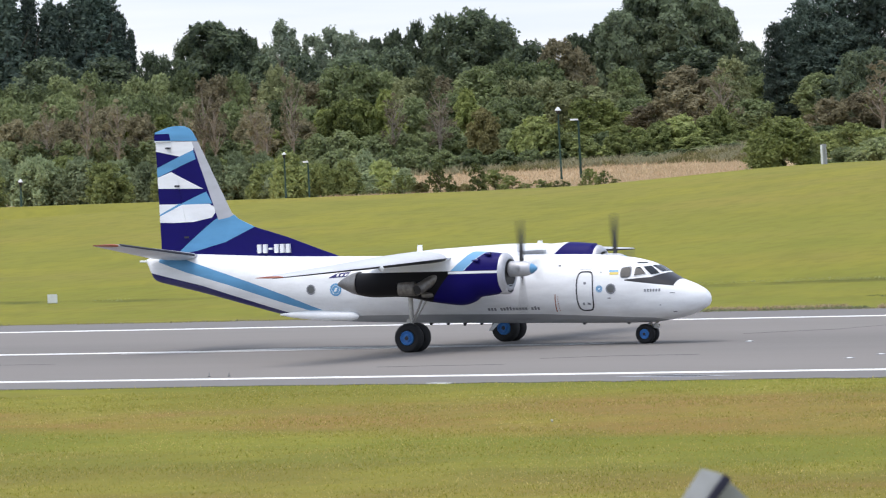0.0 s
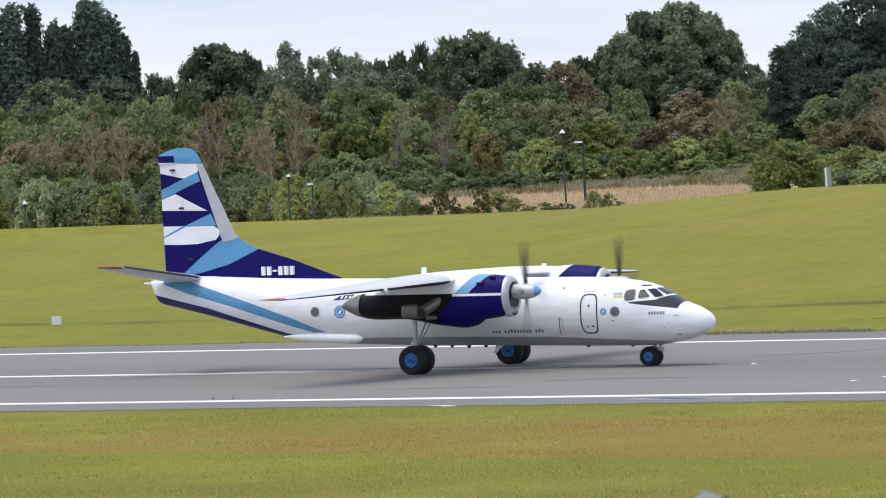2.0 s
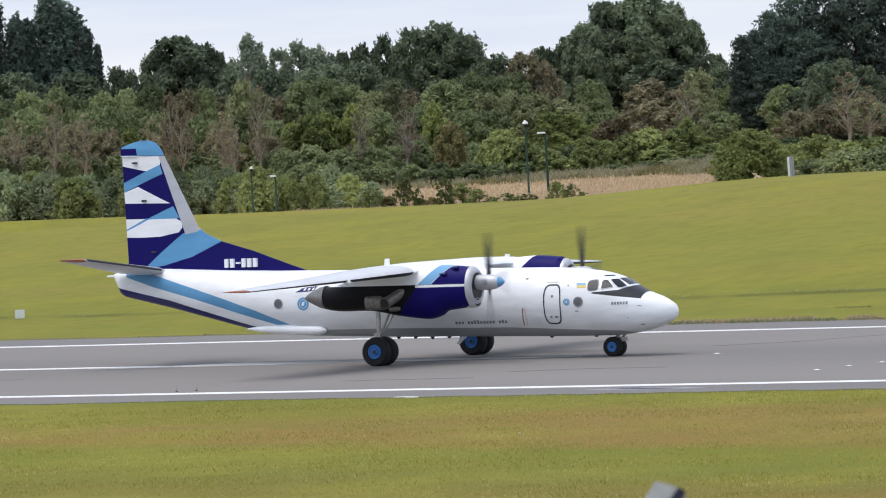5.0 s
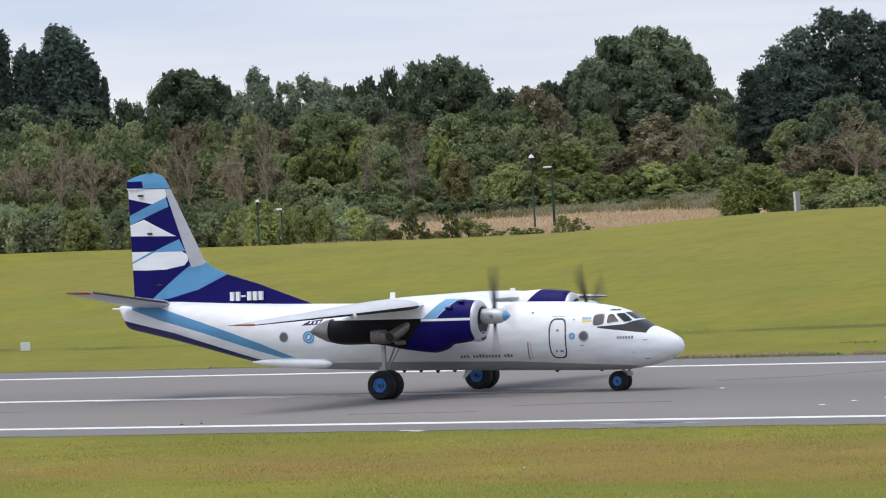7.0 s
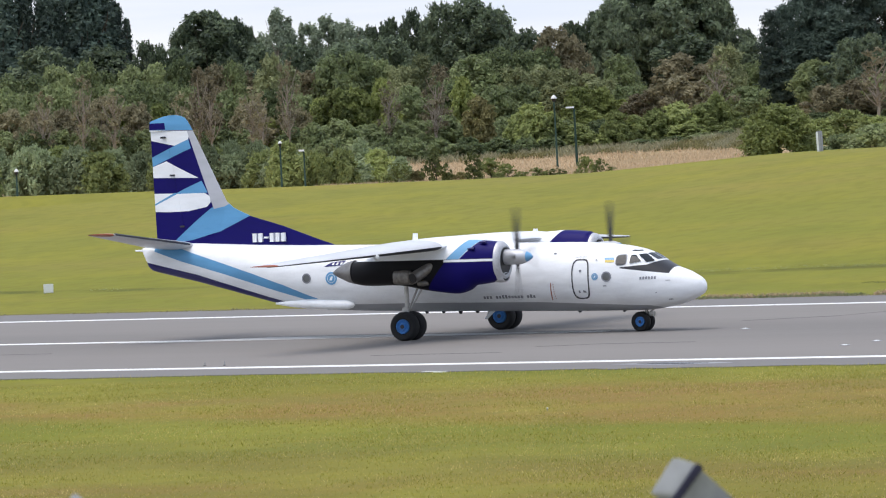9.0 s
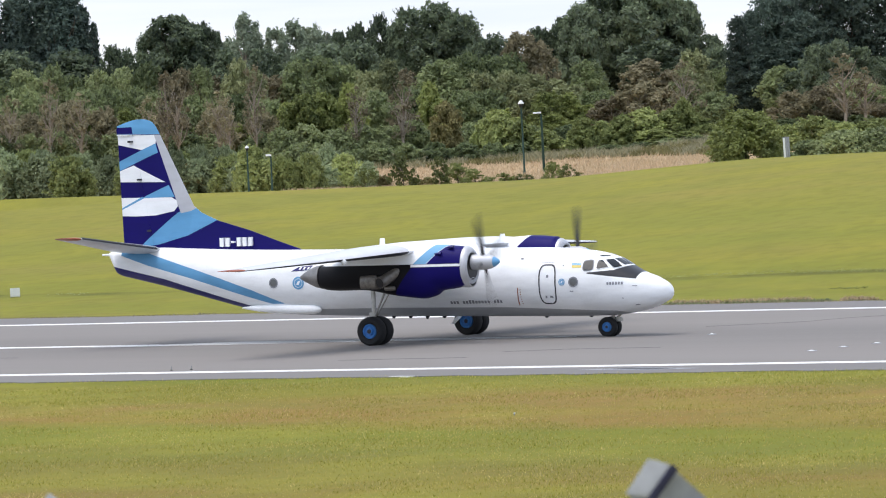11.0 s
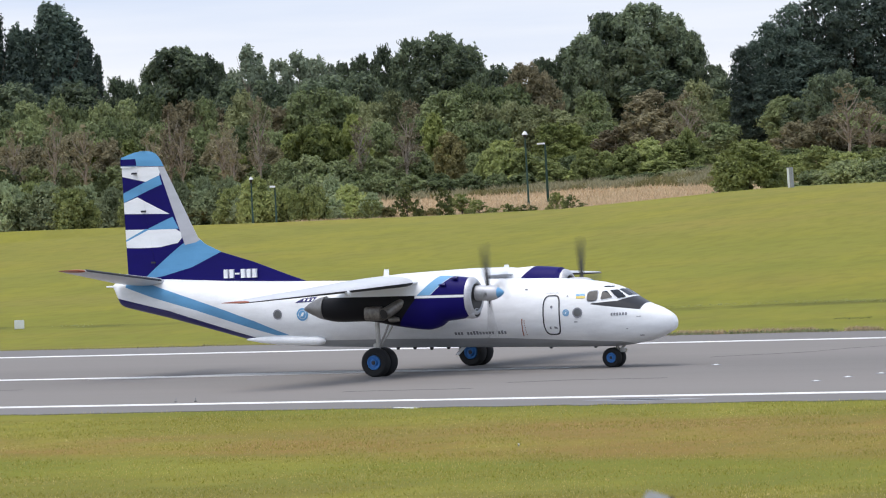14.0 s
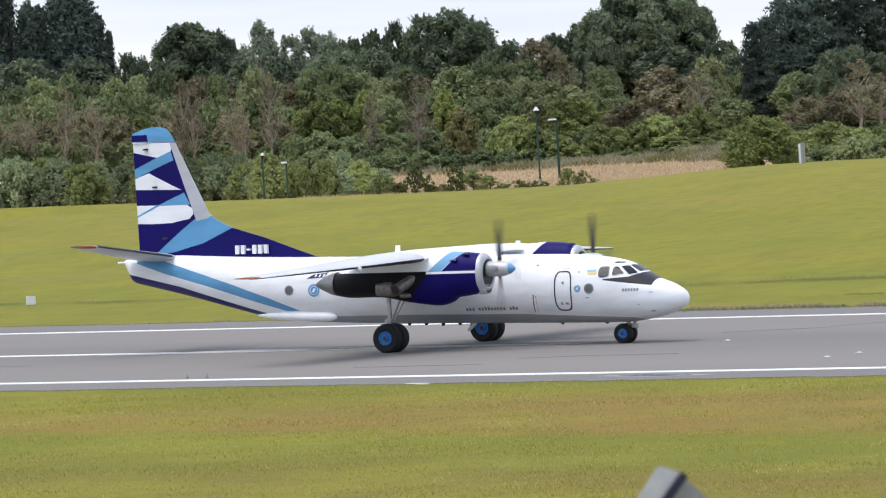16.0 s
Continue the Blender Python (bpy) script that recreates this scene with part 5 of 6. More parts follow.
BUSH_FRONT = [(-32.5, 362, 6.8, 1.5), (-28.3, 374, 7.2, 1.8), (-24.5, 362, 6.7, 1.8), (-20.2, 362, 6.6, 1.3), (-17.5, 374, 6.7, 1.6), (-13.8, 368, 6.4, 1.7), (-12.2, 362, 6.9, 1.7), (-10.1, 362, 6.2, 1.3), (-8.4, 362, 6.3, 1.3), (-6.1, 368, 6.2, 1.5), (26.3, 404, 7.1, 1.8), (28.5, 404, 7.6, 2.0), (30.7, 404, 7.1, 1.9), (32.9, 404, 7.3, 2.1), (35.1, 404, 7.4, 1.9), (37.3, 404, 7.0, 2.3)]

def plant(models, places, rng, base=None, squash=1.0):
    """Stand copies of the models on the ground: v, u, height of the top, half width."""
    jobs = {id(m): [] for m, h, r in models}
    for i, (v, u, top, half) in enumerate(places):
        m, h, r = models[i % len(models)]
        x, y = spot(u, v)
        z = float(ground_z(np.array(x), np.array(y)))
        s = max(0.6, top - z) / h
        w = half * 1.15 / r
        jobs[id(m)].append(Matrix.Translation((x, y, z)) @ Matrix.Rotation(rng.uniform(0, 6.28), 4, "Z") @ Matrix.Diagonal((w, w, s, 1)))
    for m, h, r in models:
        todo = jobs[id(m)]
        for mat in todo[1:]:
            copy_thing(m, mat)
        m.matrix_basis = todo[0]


def models(kind, n, *args, **kw):
    out = []
    for i in range(n):
        label, category, material, h, r = args[:5]
        out.append((make_tree(kind, hash_of(kind) + i, label, category, material, h, r, *args[5:], **kw), h, r))
        tagged(out[-1][0], group="wood behind the runway")
    return out


def hash_of(s):
    return sum(ord(c) * (i + 3) for i, c in enumerate(s))


plants = random.Random(11)
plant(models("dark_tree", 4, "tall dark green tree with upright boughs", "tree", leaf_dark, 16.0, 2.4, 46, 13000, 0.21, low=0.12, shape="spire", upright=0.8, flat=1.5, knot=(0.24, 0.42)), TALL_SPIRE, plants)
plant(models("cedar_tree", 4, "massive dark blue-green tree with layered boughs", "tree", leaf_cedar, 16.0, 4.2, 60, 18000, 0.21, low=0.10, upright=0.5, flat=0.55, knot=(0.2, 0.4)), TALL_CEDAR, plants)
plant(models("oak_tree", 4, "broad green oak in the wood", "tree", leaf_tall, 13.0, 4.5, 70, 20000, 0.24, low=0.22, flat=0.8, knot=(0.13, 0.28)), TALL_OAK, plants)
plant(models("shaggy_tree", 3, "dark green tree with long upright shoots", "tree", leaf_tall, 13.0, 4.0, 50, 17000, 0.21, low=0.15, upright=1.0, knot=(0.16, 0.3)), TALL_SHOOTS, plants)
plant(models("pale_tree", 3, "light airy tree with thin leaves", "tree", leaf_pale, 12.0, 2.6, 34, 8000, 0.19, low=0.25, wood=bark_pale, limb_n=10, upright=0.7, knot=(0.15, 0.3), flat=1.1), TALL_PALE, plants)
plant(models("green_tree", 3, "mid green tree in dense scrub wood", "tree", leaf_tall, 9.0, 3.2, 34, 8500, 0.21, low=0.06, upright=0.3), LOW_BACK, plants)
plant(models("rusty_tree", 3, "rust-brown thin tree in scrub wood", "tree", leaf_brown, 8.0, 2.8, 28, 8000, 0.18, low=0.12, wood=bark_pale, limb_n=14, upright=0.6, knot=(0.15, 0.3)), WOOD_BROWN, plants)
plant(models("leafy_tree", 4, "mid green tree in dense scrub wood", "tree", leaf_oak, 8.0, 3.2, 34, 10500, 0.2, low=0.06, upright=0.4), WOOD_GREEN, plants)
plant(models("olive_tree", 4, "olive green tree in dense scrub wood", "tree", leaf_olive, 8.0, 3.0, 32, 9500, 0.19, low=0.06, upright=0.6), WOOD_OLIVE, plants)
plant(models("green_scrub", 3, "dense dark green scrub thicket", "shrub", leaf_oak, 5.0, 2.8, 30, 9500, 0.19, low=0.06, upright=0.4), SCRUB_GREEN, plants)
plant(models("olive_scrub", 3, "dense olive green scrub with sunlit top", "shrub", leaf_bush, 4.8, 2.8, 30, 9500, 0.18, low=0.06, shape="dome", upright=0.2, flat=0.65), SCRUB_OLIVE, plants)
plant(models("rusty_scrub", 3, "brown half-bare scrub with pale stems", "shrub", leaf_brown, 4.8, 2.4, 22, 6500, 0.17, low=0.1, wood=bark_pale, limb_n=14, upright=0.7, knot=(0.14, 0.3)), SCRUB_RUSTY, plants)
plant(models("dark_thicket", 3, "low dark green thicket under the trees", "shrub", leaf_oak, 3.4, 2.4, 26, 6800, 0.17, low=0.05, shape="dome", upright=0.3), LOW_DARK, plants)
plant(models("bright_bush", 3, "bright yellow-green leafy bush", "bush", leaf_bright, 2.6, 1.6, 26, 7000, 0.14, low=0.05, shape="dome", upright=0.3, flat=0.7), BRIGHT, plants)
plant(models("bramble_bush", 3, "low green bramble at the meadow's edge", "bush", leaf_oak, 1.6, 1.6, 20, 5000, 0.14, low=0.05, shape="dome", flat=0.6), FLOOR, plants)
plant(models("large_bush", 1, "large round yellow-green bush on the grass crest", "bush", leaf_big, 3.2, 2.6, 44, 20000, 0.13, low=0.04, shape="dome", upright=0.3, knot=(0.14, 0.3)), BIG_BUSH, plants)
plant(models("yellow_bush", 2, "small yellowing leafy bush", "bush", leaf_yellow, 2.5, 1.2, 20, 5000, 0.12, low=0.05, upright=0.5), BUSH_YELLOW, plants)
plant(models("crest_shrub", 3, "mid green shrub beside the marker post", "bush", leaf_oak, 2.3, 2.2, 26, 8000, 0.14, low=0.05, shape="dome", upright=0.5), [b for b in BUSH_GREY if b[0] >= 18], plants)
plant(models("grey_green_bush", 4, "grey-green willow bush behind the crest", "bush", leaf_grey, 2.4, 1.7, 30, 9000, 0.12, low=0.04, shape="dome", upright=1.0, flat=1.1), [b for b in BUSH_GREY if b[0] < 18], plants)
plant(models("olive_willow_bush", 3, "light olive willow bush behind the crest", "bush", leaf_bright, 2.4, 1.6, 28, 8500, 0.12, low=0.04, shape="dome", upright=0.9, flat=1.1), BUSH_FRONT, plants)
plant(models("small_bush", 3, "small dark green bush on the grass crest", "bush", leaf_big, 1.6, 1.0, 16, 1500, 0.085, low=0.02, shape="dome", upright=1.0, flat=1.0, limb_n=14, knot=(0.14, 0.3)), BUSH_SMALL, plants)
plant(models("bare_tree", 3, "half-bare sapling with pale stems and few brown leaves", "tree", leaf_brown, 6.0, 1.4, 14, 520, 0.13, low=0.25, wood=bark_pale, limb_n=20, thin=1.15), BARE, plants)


# ---- lamp posts, marker post, sign beyond the runway ----
def lamp_post(u, v, base, top, arm, lean, label, cap=1.0):
    x, y = spot(u, v)
    h = top - base
    lamp = empty("lamp_post", Matrix.Translation((x, y, base)) @ Matrix.Rotation(radians(lean), 4, Vector((AHEAD.x, AHEAD.y, 0))), label, "lamp post", "lamp posts")
    part("pole", tube([(0, 0, -0.6), (0, 0, 1.0), (0, 0, 1.02), (0, 0, h)], [0.12 * max(cap, 0.6), 0.12 * max(cap, 0.6), 0.10 * max(cap, 0.6), 0.08 * max(cap, 0.6)], 10), green_paint, lamp, "dark green steel pole", True)
    if arm:
        c = Vector((ACROSS.x, ACROSS.y, 0))
        part("lamp_arm", tube([Vector((0, 0, h)), -c * arm + Vector((0, 0, h + 0.04))], [0.04, 0.035], 8), green_paint, lamp)
        part("lamp_head", loft([[-c * (arm + d) + Vector((AHEAD.x * w, AHEAD.y * w, h + 0.05 + z)) for w, z in ((-0.13, 0), (-0.1, 0.12), (0.1, 0.12), (0.13, 0))] for d in (-0.25 * cap, 0.0, 0.35 * cap)]), lamp_white, lamp, "white lamp head")
    else:
        part("lamp_cap", tube([(0, 0, h), (0, 0, h + 0.10 * cap), (0, 0, h + 0.3 * cap), (0, 0, h + 0.36 * cap)], [0.28 * cap, 0.27 * cap, 0.10 * cap, 0.01], 14), lamp_white, lamp, "white conical lamp head", True)
        part("lamp_lens", tube([(0, 0, h - 0.22), (0, 0, h)], [0.13 * cap, 0.22 * cap], 14), black_frame, lamp)
    return lamp


lamp_post(400, 6.65, 3.6, 9.55, 0, -1.0, "tall green lamp post with conical white head", 0.8)
lamp_post(400, 8.1, 3.6, 8.75, 0.25, -1.0, "green lamp post with short white arm head")
lamp_post(352, -12.15, 3.9, 7.12, 0.0, -0.5, "green lamp post half hidden by bushes", 0.5)
lamp_post(352, -10.62, 3.9, 6.50, 0.12, -0.5, "short green lamp post half hidden by bushes", 0.6)
lamp_post(352, -29.4, 4.0, 5.95, 0.0, -0.5, "short lamp post half hidden by bushes", 0.6)

x, y = spot(330, 21.55)
post = empty("marker_post", Matrix.Translation((x, y, 5.1)) @ Matrix.Rotation(radians(-2), 4, AHEAD), "pale grey square marker post on the grass crest", "post")
part("post_body", box(-0.15, 0.15, -0.15, 0.15, -0.4, 1.5, 0.02), galvanised, post)
part("post_stripe", box(-0.155, -0.02, -0.158, -0.145, 0.0, 1.45, 0.0), lamp_white, post)

x, y = -45.4, 45.9
z = float(ground_z(np.array(x), np.array(y)))
sign = empty("marker_board", Matrix.Translation((x, y, z)) @ Matrix.Rotation(radians(27), 4, "Z"), "small white tilted marker board on the grass", "board")
part("board", box(-0.24, 0.24, -0.03, 0.03, 0.03, 0.46, 0.02), lamp_white, sign)
for s in (-0.2, 0.2):
    part("board_leg", box(s - 0.025, s + 0.025, -0.02, 0.02, -0.1, 0.14), galvanised, sign)


# ---- runway lamps and small marks ----
def inset_lamp(x, y, z=0.02):
    lamp = empty("runway_lamp", Matrix.Translation((x, y, z)), "small white runway lamp", "lamp", "runway lamps")
    part("lamp_body", tube([(0, 0, 0), (0, 0, 0.015), (0, 0, 0.035)], [0.12, 0.11, 0.05], 12), lamp_white, lamp)
    part("lamp_base", tube([(0, 0, -0.02), (0, 0, 0.012)], [0.18, 0.18], 12), galvanised, lamp)
    return lamp


first = inset_lamp(11.7, -0.1)
for x, y in ((21.5, -14.2), (21.6, -11.7), (21.9, -9.5)):
    copy_thing(first, Matrix.Translation((x, y, 0.02)))
flat_patch("paint_mark", [(12.4, -26.95), (13.2, -27.1), (13.3, -26.9), (12.5, -26.75)], 0.034, marking, "short white painted mark at the runway's edge", "line")


# ---- grass blades where the sward can be seen closest ----
def sward(name, seed, count, box_uv, keep, tall, wide, label, material=None, lean=0.45):
    """Upright blades scattered over a stretch of the grass, one object."""
    rng = np.random.default_rng(seed)
    u = rng.uniform(box_uv[0], box_uv[1], count)
    v = rng.uniform(box_uv[2], box_uv[3], count)
    x = EYE.x + AHEAD.x * u + ACROSS.x * v
    y = EYE.y + AHEAD.y * u + ACROSS.y * v
    ok = keep(x, y)
    x, y = x[ok], y[ok]
    n = len(x)
    z = ground_z(x, y)
    a = rng.uniform(0, 2 * math.pi, n)
    h = tall * (0.35 + 0.8 * rng.random(n) ** 2)
    w = wide * (0.6 + 0.8 * rng.random(n))
    lx, ly = rng.normal(scale=lean, size=n) * h, rng.normal(scale=lean, size=n) * h
    c, s = np.cos(a) * w / 2, np.sin(a) * w / 2
    co = np.stack([np.stack([x - c, y - s, z - 0.02], -1), np.stack([x + c, y + s, z - 0.02], -1), np.stack([x + lx, y + ly, z + h], -1)], 1).reshape(-1, 3)
    mesh = bpy.data.meshes.new(name)
    mesh.vertices.add(n * 3)
    mesh.vertices.foreach_set("co", co.ravel())
    mesh.loops.add(n * 3)
    mesh.loops.foreach_set("vertex_index", np.arange(n * 3))
    mesh.polygons.add(n)
    mesh.polygons.foreach_set("loop_start", np.arange(n) * 3)
    mesh.polygons.foreach_set("loop_total", np.full(n, 3))
    mesh.update(calc_edges=True)
    return tagged(link_mesh(name, mesh, material or blades), label, "grass", kind="stuff")


def along(x, y):
    return (x - EYE.x) * AHEAD.x + (y - EYE.y) * AHEAD.y


def aside(x, y):
    return (x - EYE.x) * ACROSS.x + (y - EYE.y) * ACROSS.y


def tufty(x, y):
    """Ragged rows in which the near sward stands thicker."""
    return np.sin(x * 0.31 + 1.7 * np.sin(y * 0.24)) + np.sin(y * 0.92 + 0.6 * np.sin(x * 0.4)) + 0.8 * np.sin(x * 1.3 + y * 0.7) + 0.6 * np.sin(x * 2.9 - y * 1.7)


sward("near_grass", 5, 190000, (106, 172, -17, 17), lambda x, y: (y < -27.1) & (tufty(x, y) > 0.35), 0.07, 0.028, "short green and straw-coloured grass blades", lean=0.6)
sward("thin_grass", 16, 90000, (106, 172, -17, 17), lambda x, y: (y < -27.1) & (tufty(x, y) < 0.35), 0.05, 0.028, "sparse green grass blades", lean=0.9)
sward("brown_tufts", 12, 40000, (106, 172, -17, 17), lambda x, y: (y < -28) & (tufty(y * 0.9, x * 0.8) > 1.2), 0.05, 0.026, "pale dry tufts in the near grass", dry_tufts, lean=1.1)
sward("verge_grass", 7, 400000, (200, 290, -40, 32), lambda x, y: (y > 29.5) & (y < 30.3 + 0.5 * np.sin(x * 0.23) + 0.3 * np.sin(x * 1.1)) & (np.sin(x * 0.9) + np.sin(x * 0.37 + 1) > -0.9), 0.11, 0.10, "ragged brown grass at the runway's edge", leaf_brown, lean=0.6)
sward("turf_edge", 21, 240000, (225, 262, 6, 26), lambda x, y: (np.abs(y - 31.3 - 0.5 * np.sin(x * 0.8)) < 0.4) & (x > -4) & (np.sin(x * 1.7) + np.sin(x * 0.6 + 2) > -0.7), 0.20, 0.09, "ragged dry turf lip beside the runway", dry_stalks, lean=0.5)
# row of olive blades added to draw the shade below the lip
sward("turf_shade", 22, 160000, (225, 262, 6, 26), lambda x, y: (np.abs(y - 30.6 - 0.4 * np.sin(x * 0.8)) < 0.3) & (x > -7) & (np.sin(x * 1.3) + np.sin(x * 0.5 + 1) > -0.6), 0.14, 0.10, "olive weeds set as the dark shade line below the turf lip", leaf_olive, lean=0.6)
sward("edge_grass", 23, 60000, (150, 185, -17, 17), lambda x, y: (y > -27.7) & (y < -26.75 + 0.25 * np.sin(x * 0.7) + 0.15 * np.sin(x * 2.3)), 0.07, 0.03, "grass that hangs over the near runway edge", lean=0.6)
sward("meadow_grass", 8, 30000, (346, 440, -10, 20), lambda x, y: y > 0, 0.34, 0.12, "tall dry grass of the meadow", dry_stalks)

def behind_meadow(x, y):
    return along(x, y) > np.interp(aside(x, y) + 0.8 * np.sin(along(x, y) * 0.9), [-12, 4, 12, 17, 22], [421, 420, 415, 409, 402])


def patches(x, y):
    return np.sin(x * 0.9 + 1.5 * np.sin(y * 0.23)) + np.sin(y * 0.31 + x * 0.4) + 0.7 * np.sin(x * 2.1 + y * 0.6)


sward("meadow_weeds", 14, 90000, (398, 442, -12, 26), lambda x, y: behind_meadow(x, y) & (patches(x, y) > -0.2), 0.65, 0.18, "low olive-brown weeds behind the dry meadow", leaf_brown, lean=0.6)
sward("meadow_straw", 15, 80000, (398, 442, -12, 26), lambda x, y: behind_meadow(x, y) & (patches(x, y) < 0.4), 0.45, 0.2, "yellowing tall grass behind the dry meadow", leaf_yellow, lean=0.6)


def tar_line(points, width):
    """A thin dark repaired crack in the asphalt."""
    left = [(x, y + width / 2) for x, y in points]
    right = [(x, y - width / 2) for x, y in points]
    flat_patch("tar_seam", right + left[::-1], 0.025, tar, "thin dark tar seam in the asphalt", "seam")


tar_line([(4.5, -15.3), (6.5, -15.0), (8.2, -14.9), (9.1, -14.7)], 0.22)
tar_line([(8.6, -10.9), (9.6, -10.4), (10.5, -9.8), (14.0, -9.6)], 0.2)
tar_line([(8.4, 7.0), (11.2, 9.7), (11.8, 12.6), (13.4, 15.0), (16.0, 18.5)], 0.3)
tar_line([(-24.0, -9.0), (-18.0, -9.4), (-12.0, -9.2)], 0.18)


def edge_stake(x, y):
    stake = empty("edge_stake", Matrix.Translation((x, y, 0.02)), "thin dark stake at the runway edge", "stake", "edge stakes")
    part("rod", tube([(0, 0, -0.03), (0, 0, 0.11), (0.03, 0, 0.14)], [0.014, 0.012, 0.008], 8), galvanised, stake)
    part("foot", tube([(0, 0, -0.02), (0, 0, 0.02)], [0.06, 0.05], 10), black_frame, stake)
    return stake


first = edge_stake(0.91, -20.55)
copy_thing(first, Matrix.Translation((1.54, -20.32, 0.02)))
peg = empty("ground_peg", Matrix.Translation((27.09, -48.13, 0.0)), "tiny white peg standing in the grass", "peg")
part("peg_head", tube([(0, 0, 0.05), (0, 0, 0.08)], [0.03, 0.025], 8), lamp_white, peg)
part("peg_shaft", tube([(0, 0, -0.1), (0, 0, 0.05)], [0.012, 0.015], 8), galvanised, peg)
sward("track_weeds", 9, 70000, (232, 262, -40, 30), lambda x, y: (np.abs(y - 47.2 + 1.2 * np.sin(x * 0.15)) < 0.6) & (np.sin(x * 0.37) + np.sin(x * 0.11 + 2) + 0.5 * np.sin(x * 1.7) > -0.9), 0.055, 0.10, "dark weeds along an old track in the grass", leaf_olive)
sward("bank_weeds", 10, 2600, (232, 238, 15, 21), lambda x, y: ((x - 0.8) ** 2 / 1.0 + (y - 39.5) ** 2 / 0.25) < 1, 0.06, 0.10, "thin dark weed clump on the far bank", leaf_olive)


# ---- spectators' fence in the foreground ----
def fence_place(u, v, z):
    x, y = spot(u, v)
    return Vector((x, y, z))


FENCE_U = 13.0
fence_z = float(ground_z(np.array(spot(13.0, 0.0)[0]), np.array(spot(13.0, 0.0)[1])))
post = empty("fence_post", Matrix.Identity(4), "weathered grey concrete fence post with cranked head", "fence post")
end_face = [(0.435, 6.764), (0.489, 6.758), (0.547, 6.833), (0.495, 6.850)]
arm_way = AHEAD * 0.12 + ACROSS * 0.30 + Vector((0, 0, -0.29))
rings = [[fence_place(FENCE_U, v, z) + arm_way * k for v, z in end_face] for k in (0.0, 0.5, 1.0)]
bm = loft(rings)
bmesh.ops.bevel(bm, geom=bm.edges[:], offset=0.004, segments=2, affect="EDGES")
# darker concrete puts the shade on the sides of the head
part("cranked_head", bm, concrete_dark, post)
# thin end slab in paler concrete paints the light on the end face
bm = loft([[fence_place(FENCE_U - 0.002, v, z) + arm_way * k for v, z in end_face] for k in (-0.012, 0.012)])
bmesh.ops.bevel(bm, geom=bm.edges[:], offset=0.003, segments=2, affect="EDGES")
part("lit_end", bm, concrete, post, "end of the post head, paler for the light on it")
# dark strip draws in the shadow line between end face and side
bm = loft([[fence_place(FENCE_U - 0.006, v, z) + arm_way * k for v, z in ((0.480, 6.752), (0.494, 6.757), (0.553, 6.833), (0.545, 6.838))] for k in (0.01, 0.04)])
part("head_edge", bm, navy_edge, post, "dark strip drawn as the shadow line beside the end face")
p = fence_place(FENCE_U, 0.617, 6.727) + AHEAD * -0.01
# solid black plug in place of a shaded hole
part("bolt_hole", tube([p - AHEAD * 0.02, p + AHEAD * 0.05], [0.012, 0.012], 12), black_frame, post)
foot = fence_place(FENCE_U + 0.1, 0.74, 0)
bm = loft([[foot + ACROSS * a + AHEAD * b + Vector((0, 0, z)) for a, b in ((-0.075, -0.06), (0.075, -0.06), (0.075, 0.06), (-0.075, 0.06))] for z in (fence_z - 0.5, 6.58)])
bmesh.ops.bevel(bm, geom=bm.edges[:], offset=0.008, segments=2, affect="EDGES")
part("shaft", bm, concrete, post)


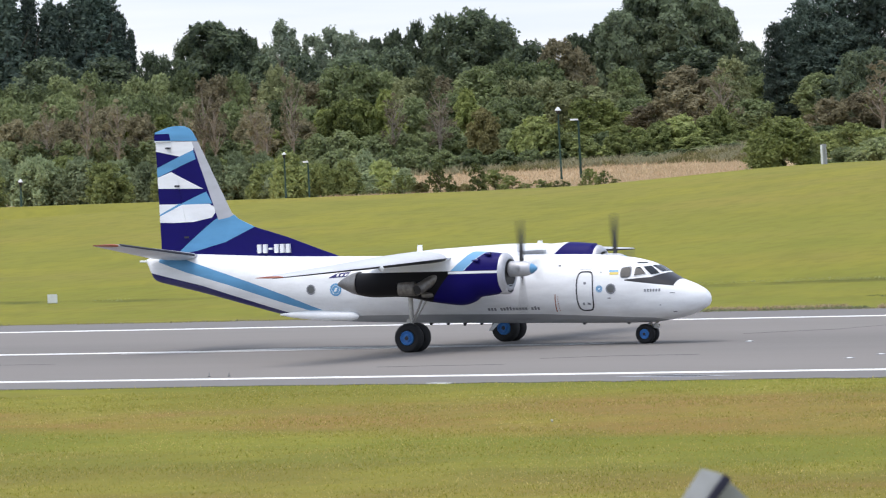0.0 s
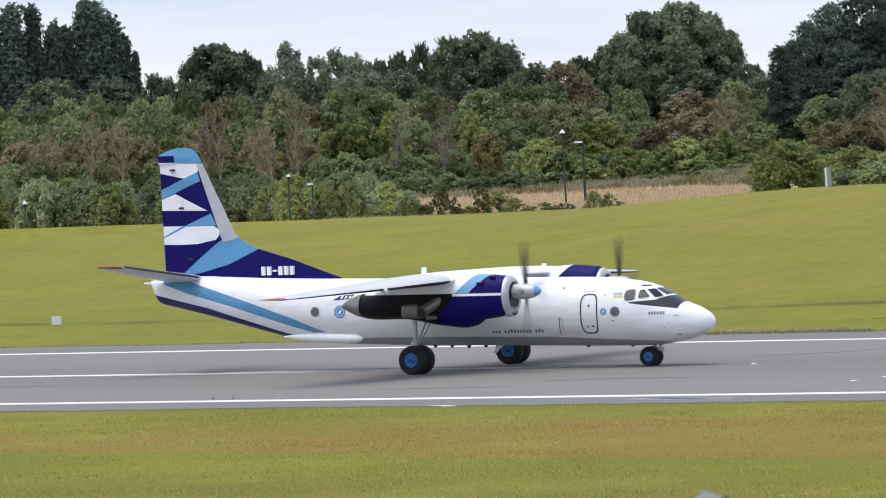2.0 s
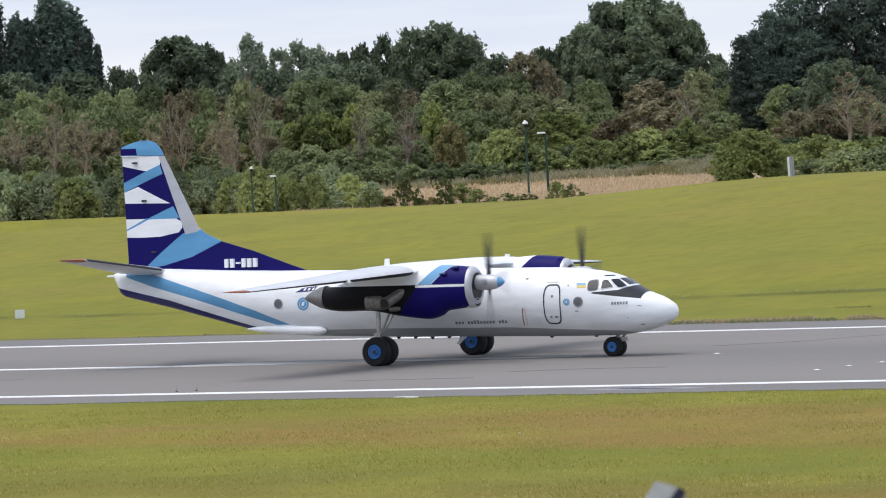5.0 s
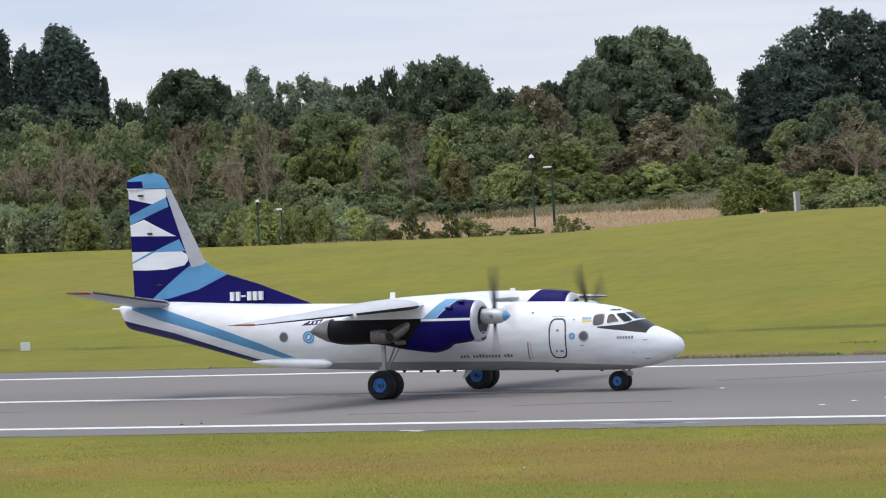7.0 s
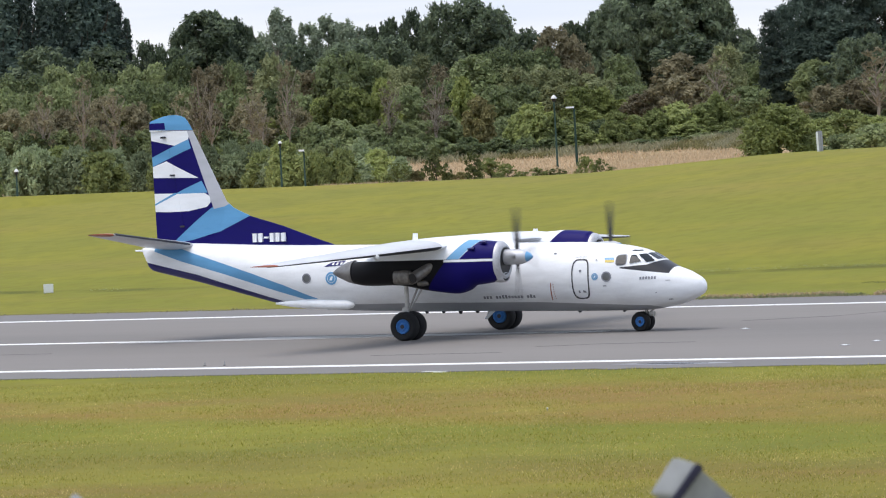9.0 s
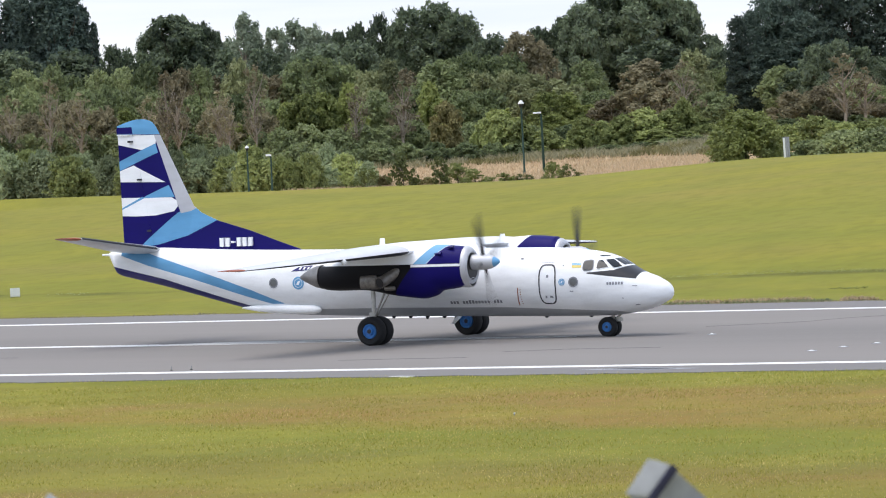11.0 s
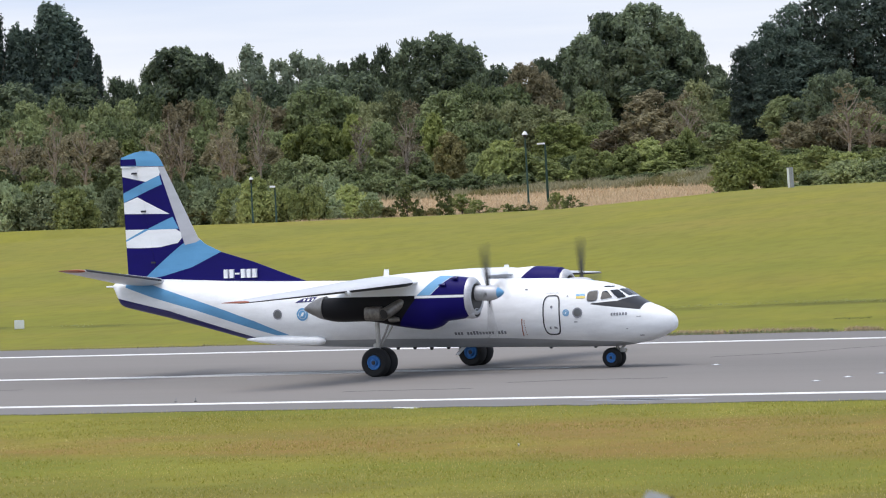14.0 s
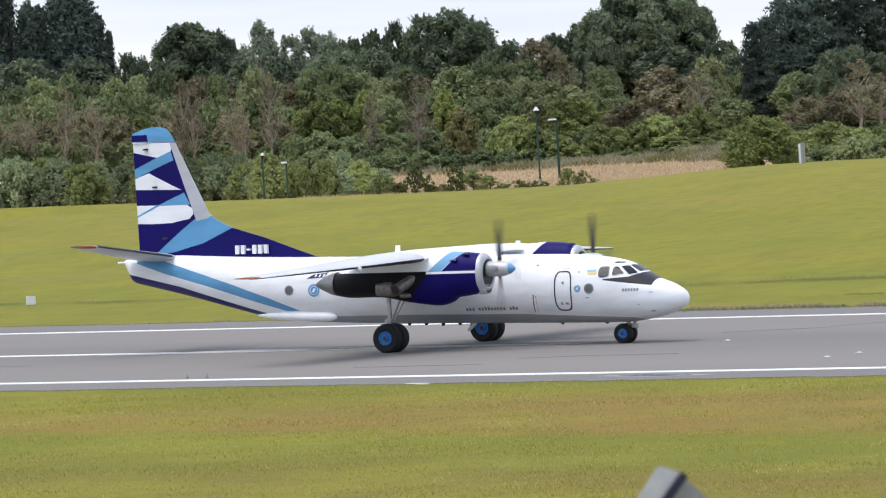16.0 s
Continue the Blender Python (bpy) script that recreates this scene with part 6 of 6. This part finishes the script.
def barbed_wire(name, z0, u):
    wire = empty(name, Matrix.Identity(4), "rusty grey barbed wire along the fence top", "wire", "fence wires")
    a, b = fence_place(u, -6.0, z0 + 0.14), fence_place(u, 6.0, z0 - 0.14)
    for turn in (0, math.pi):
        pts = []
        for i in range(241):
            f = i / 240
            p = a.lerp(b, f)
            pts.append(p + Vector((0, 0, 0.0022)) * math.cos(f * 400 + turn) + AHEAD * 0.0022 * math.sin(f * 400 + turn))
        part("strand", tube(pts, [0.0016] * len(pts), 5), galvanised, wire)
    for i in range(114):
        p = a.lerp(b, (i + 0.5) / 114)
        bm = bmesh.new()
        for s in (-1, 1):
            q = tube([p + ACROSS * (-0.009 * s) + Vector((0, 0, -0.013)), p + AHEAD * 0.004 * s, p + ACROSS * 0.010 * s + Vector((0, 0, 0.014))], [0.0012, 0.004, 0.001], 5)
            tmp = bpy.data.meshes.new("barb")
            q.to_mesh(tmp)
            q.free()
            bm.from_mesh(tmp)
            bpy.data.meshes.remove(tmp)
        part("barb", bm, burnt, wire)
    return wire


barbed_wire("barbed_wire", 6.738, FENCE_U)
stay = empty("fence_stay", Matrix.Identity(4), "thin grey steel stay bar of the fence", "bar")
p = fence_place(FENCE_U, -0.952, 6.803)
q = p + ACROSS * 1.0 + Vector((0, 0, -0.76)) + AHEAD * 0.2
part("bar", tube([p, q, q + ACROSS * 0.05 + Vector((0, 0, fence_z - q.z - 0.3))], [0.013, 0.013, 0.013], 12), galvanised, stay, "", True)
part("bar_cap", tube([p - (q - p) * 0.008, p + (q - p) * 0.012], [0.014, 0.0145], 12), concrete_dark, stay, "worn grey end cap")



def motions():
    """The engines idle: both propellers turn all the time."""
    for side, lag in ((-1, LAG_NEAR), (1, LAG_FAR)):
        ts, ls = [p[0] for p in lag], [p[1] for p in lag]
        rows = []
        for n in range(0, 481):
            t = n / 30
            rows.append((t, pose(4.57, side * 3.95, 2.95, 72.0 * n + float(np.interp(t, ts, ls)))))
        walk(props[side], rows)


# seconds, degrees by which the blades stand off the upright each half second
LAG_NEAR = [(0, 0), (0.5, 0), (1.0, 30), (1.5, 0), (2.5, 4), (3.0, 30), (3.5, 0), (6.0, 0), (6.5, 28), (7.0, 0), (9.5, 0), (10.0, 32), (12.5, 0), (13.5, 0), (14.0, 8), (14.5, 26), (15.0, 0), (16, 0)]
LAG_FAR = [(0, 0), (0.5, 5), (1.0, 30), (1.5, 0), (2.0, 0), (2.5, 14), (3.0, 30), (3.5, 0), (6.0, 0), (6.5, 16), (7.0, 30), (7.5, 0), (8.0, 24), (8.5, 0), (13.0, 0), (13.5, 28), (14.0, 0), (14.5, 30), (15.0, 0), (15.5, 34), (16, 0)]
motions()
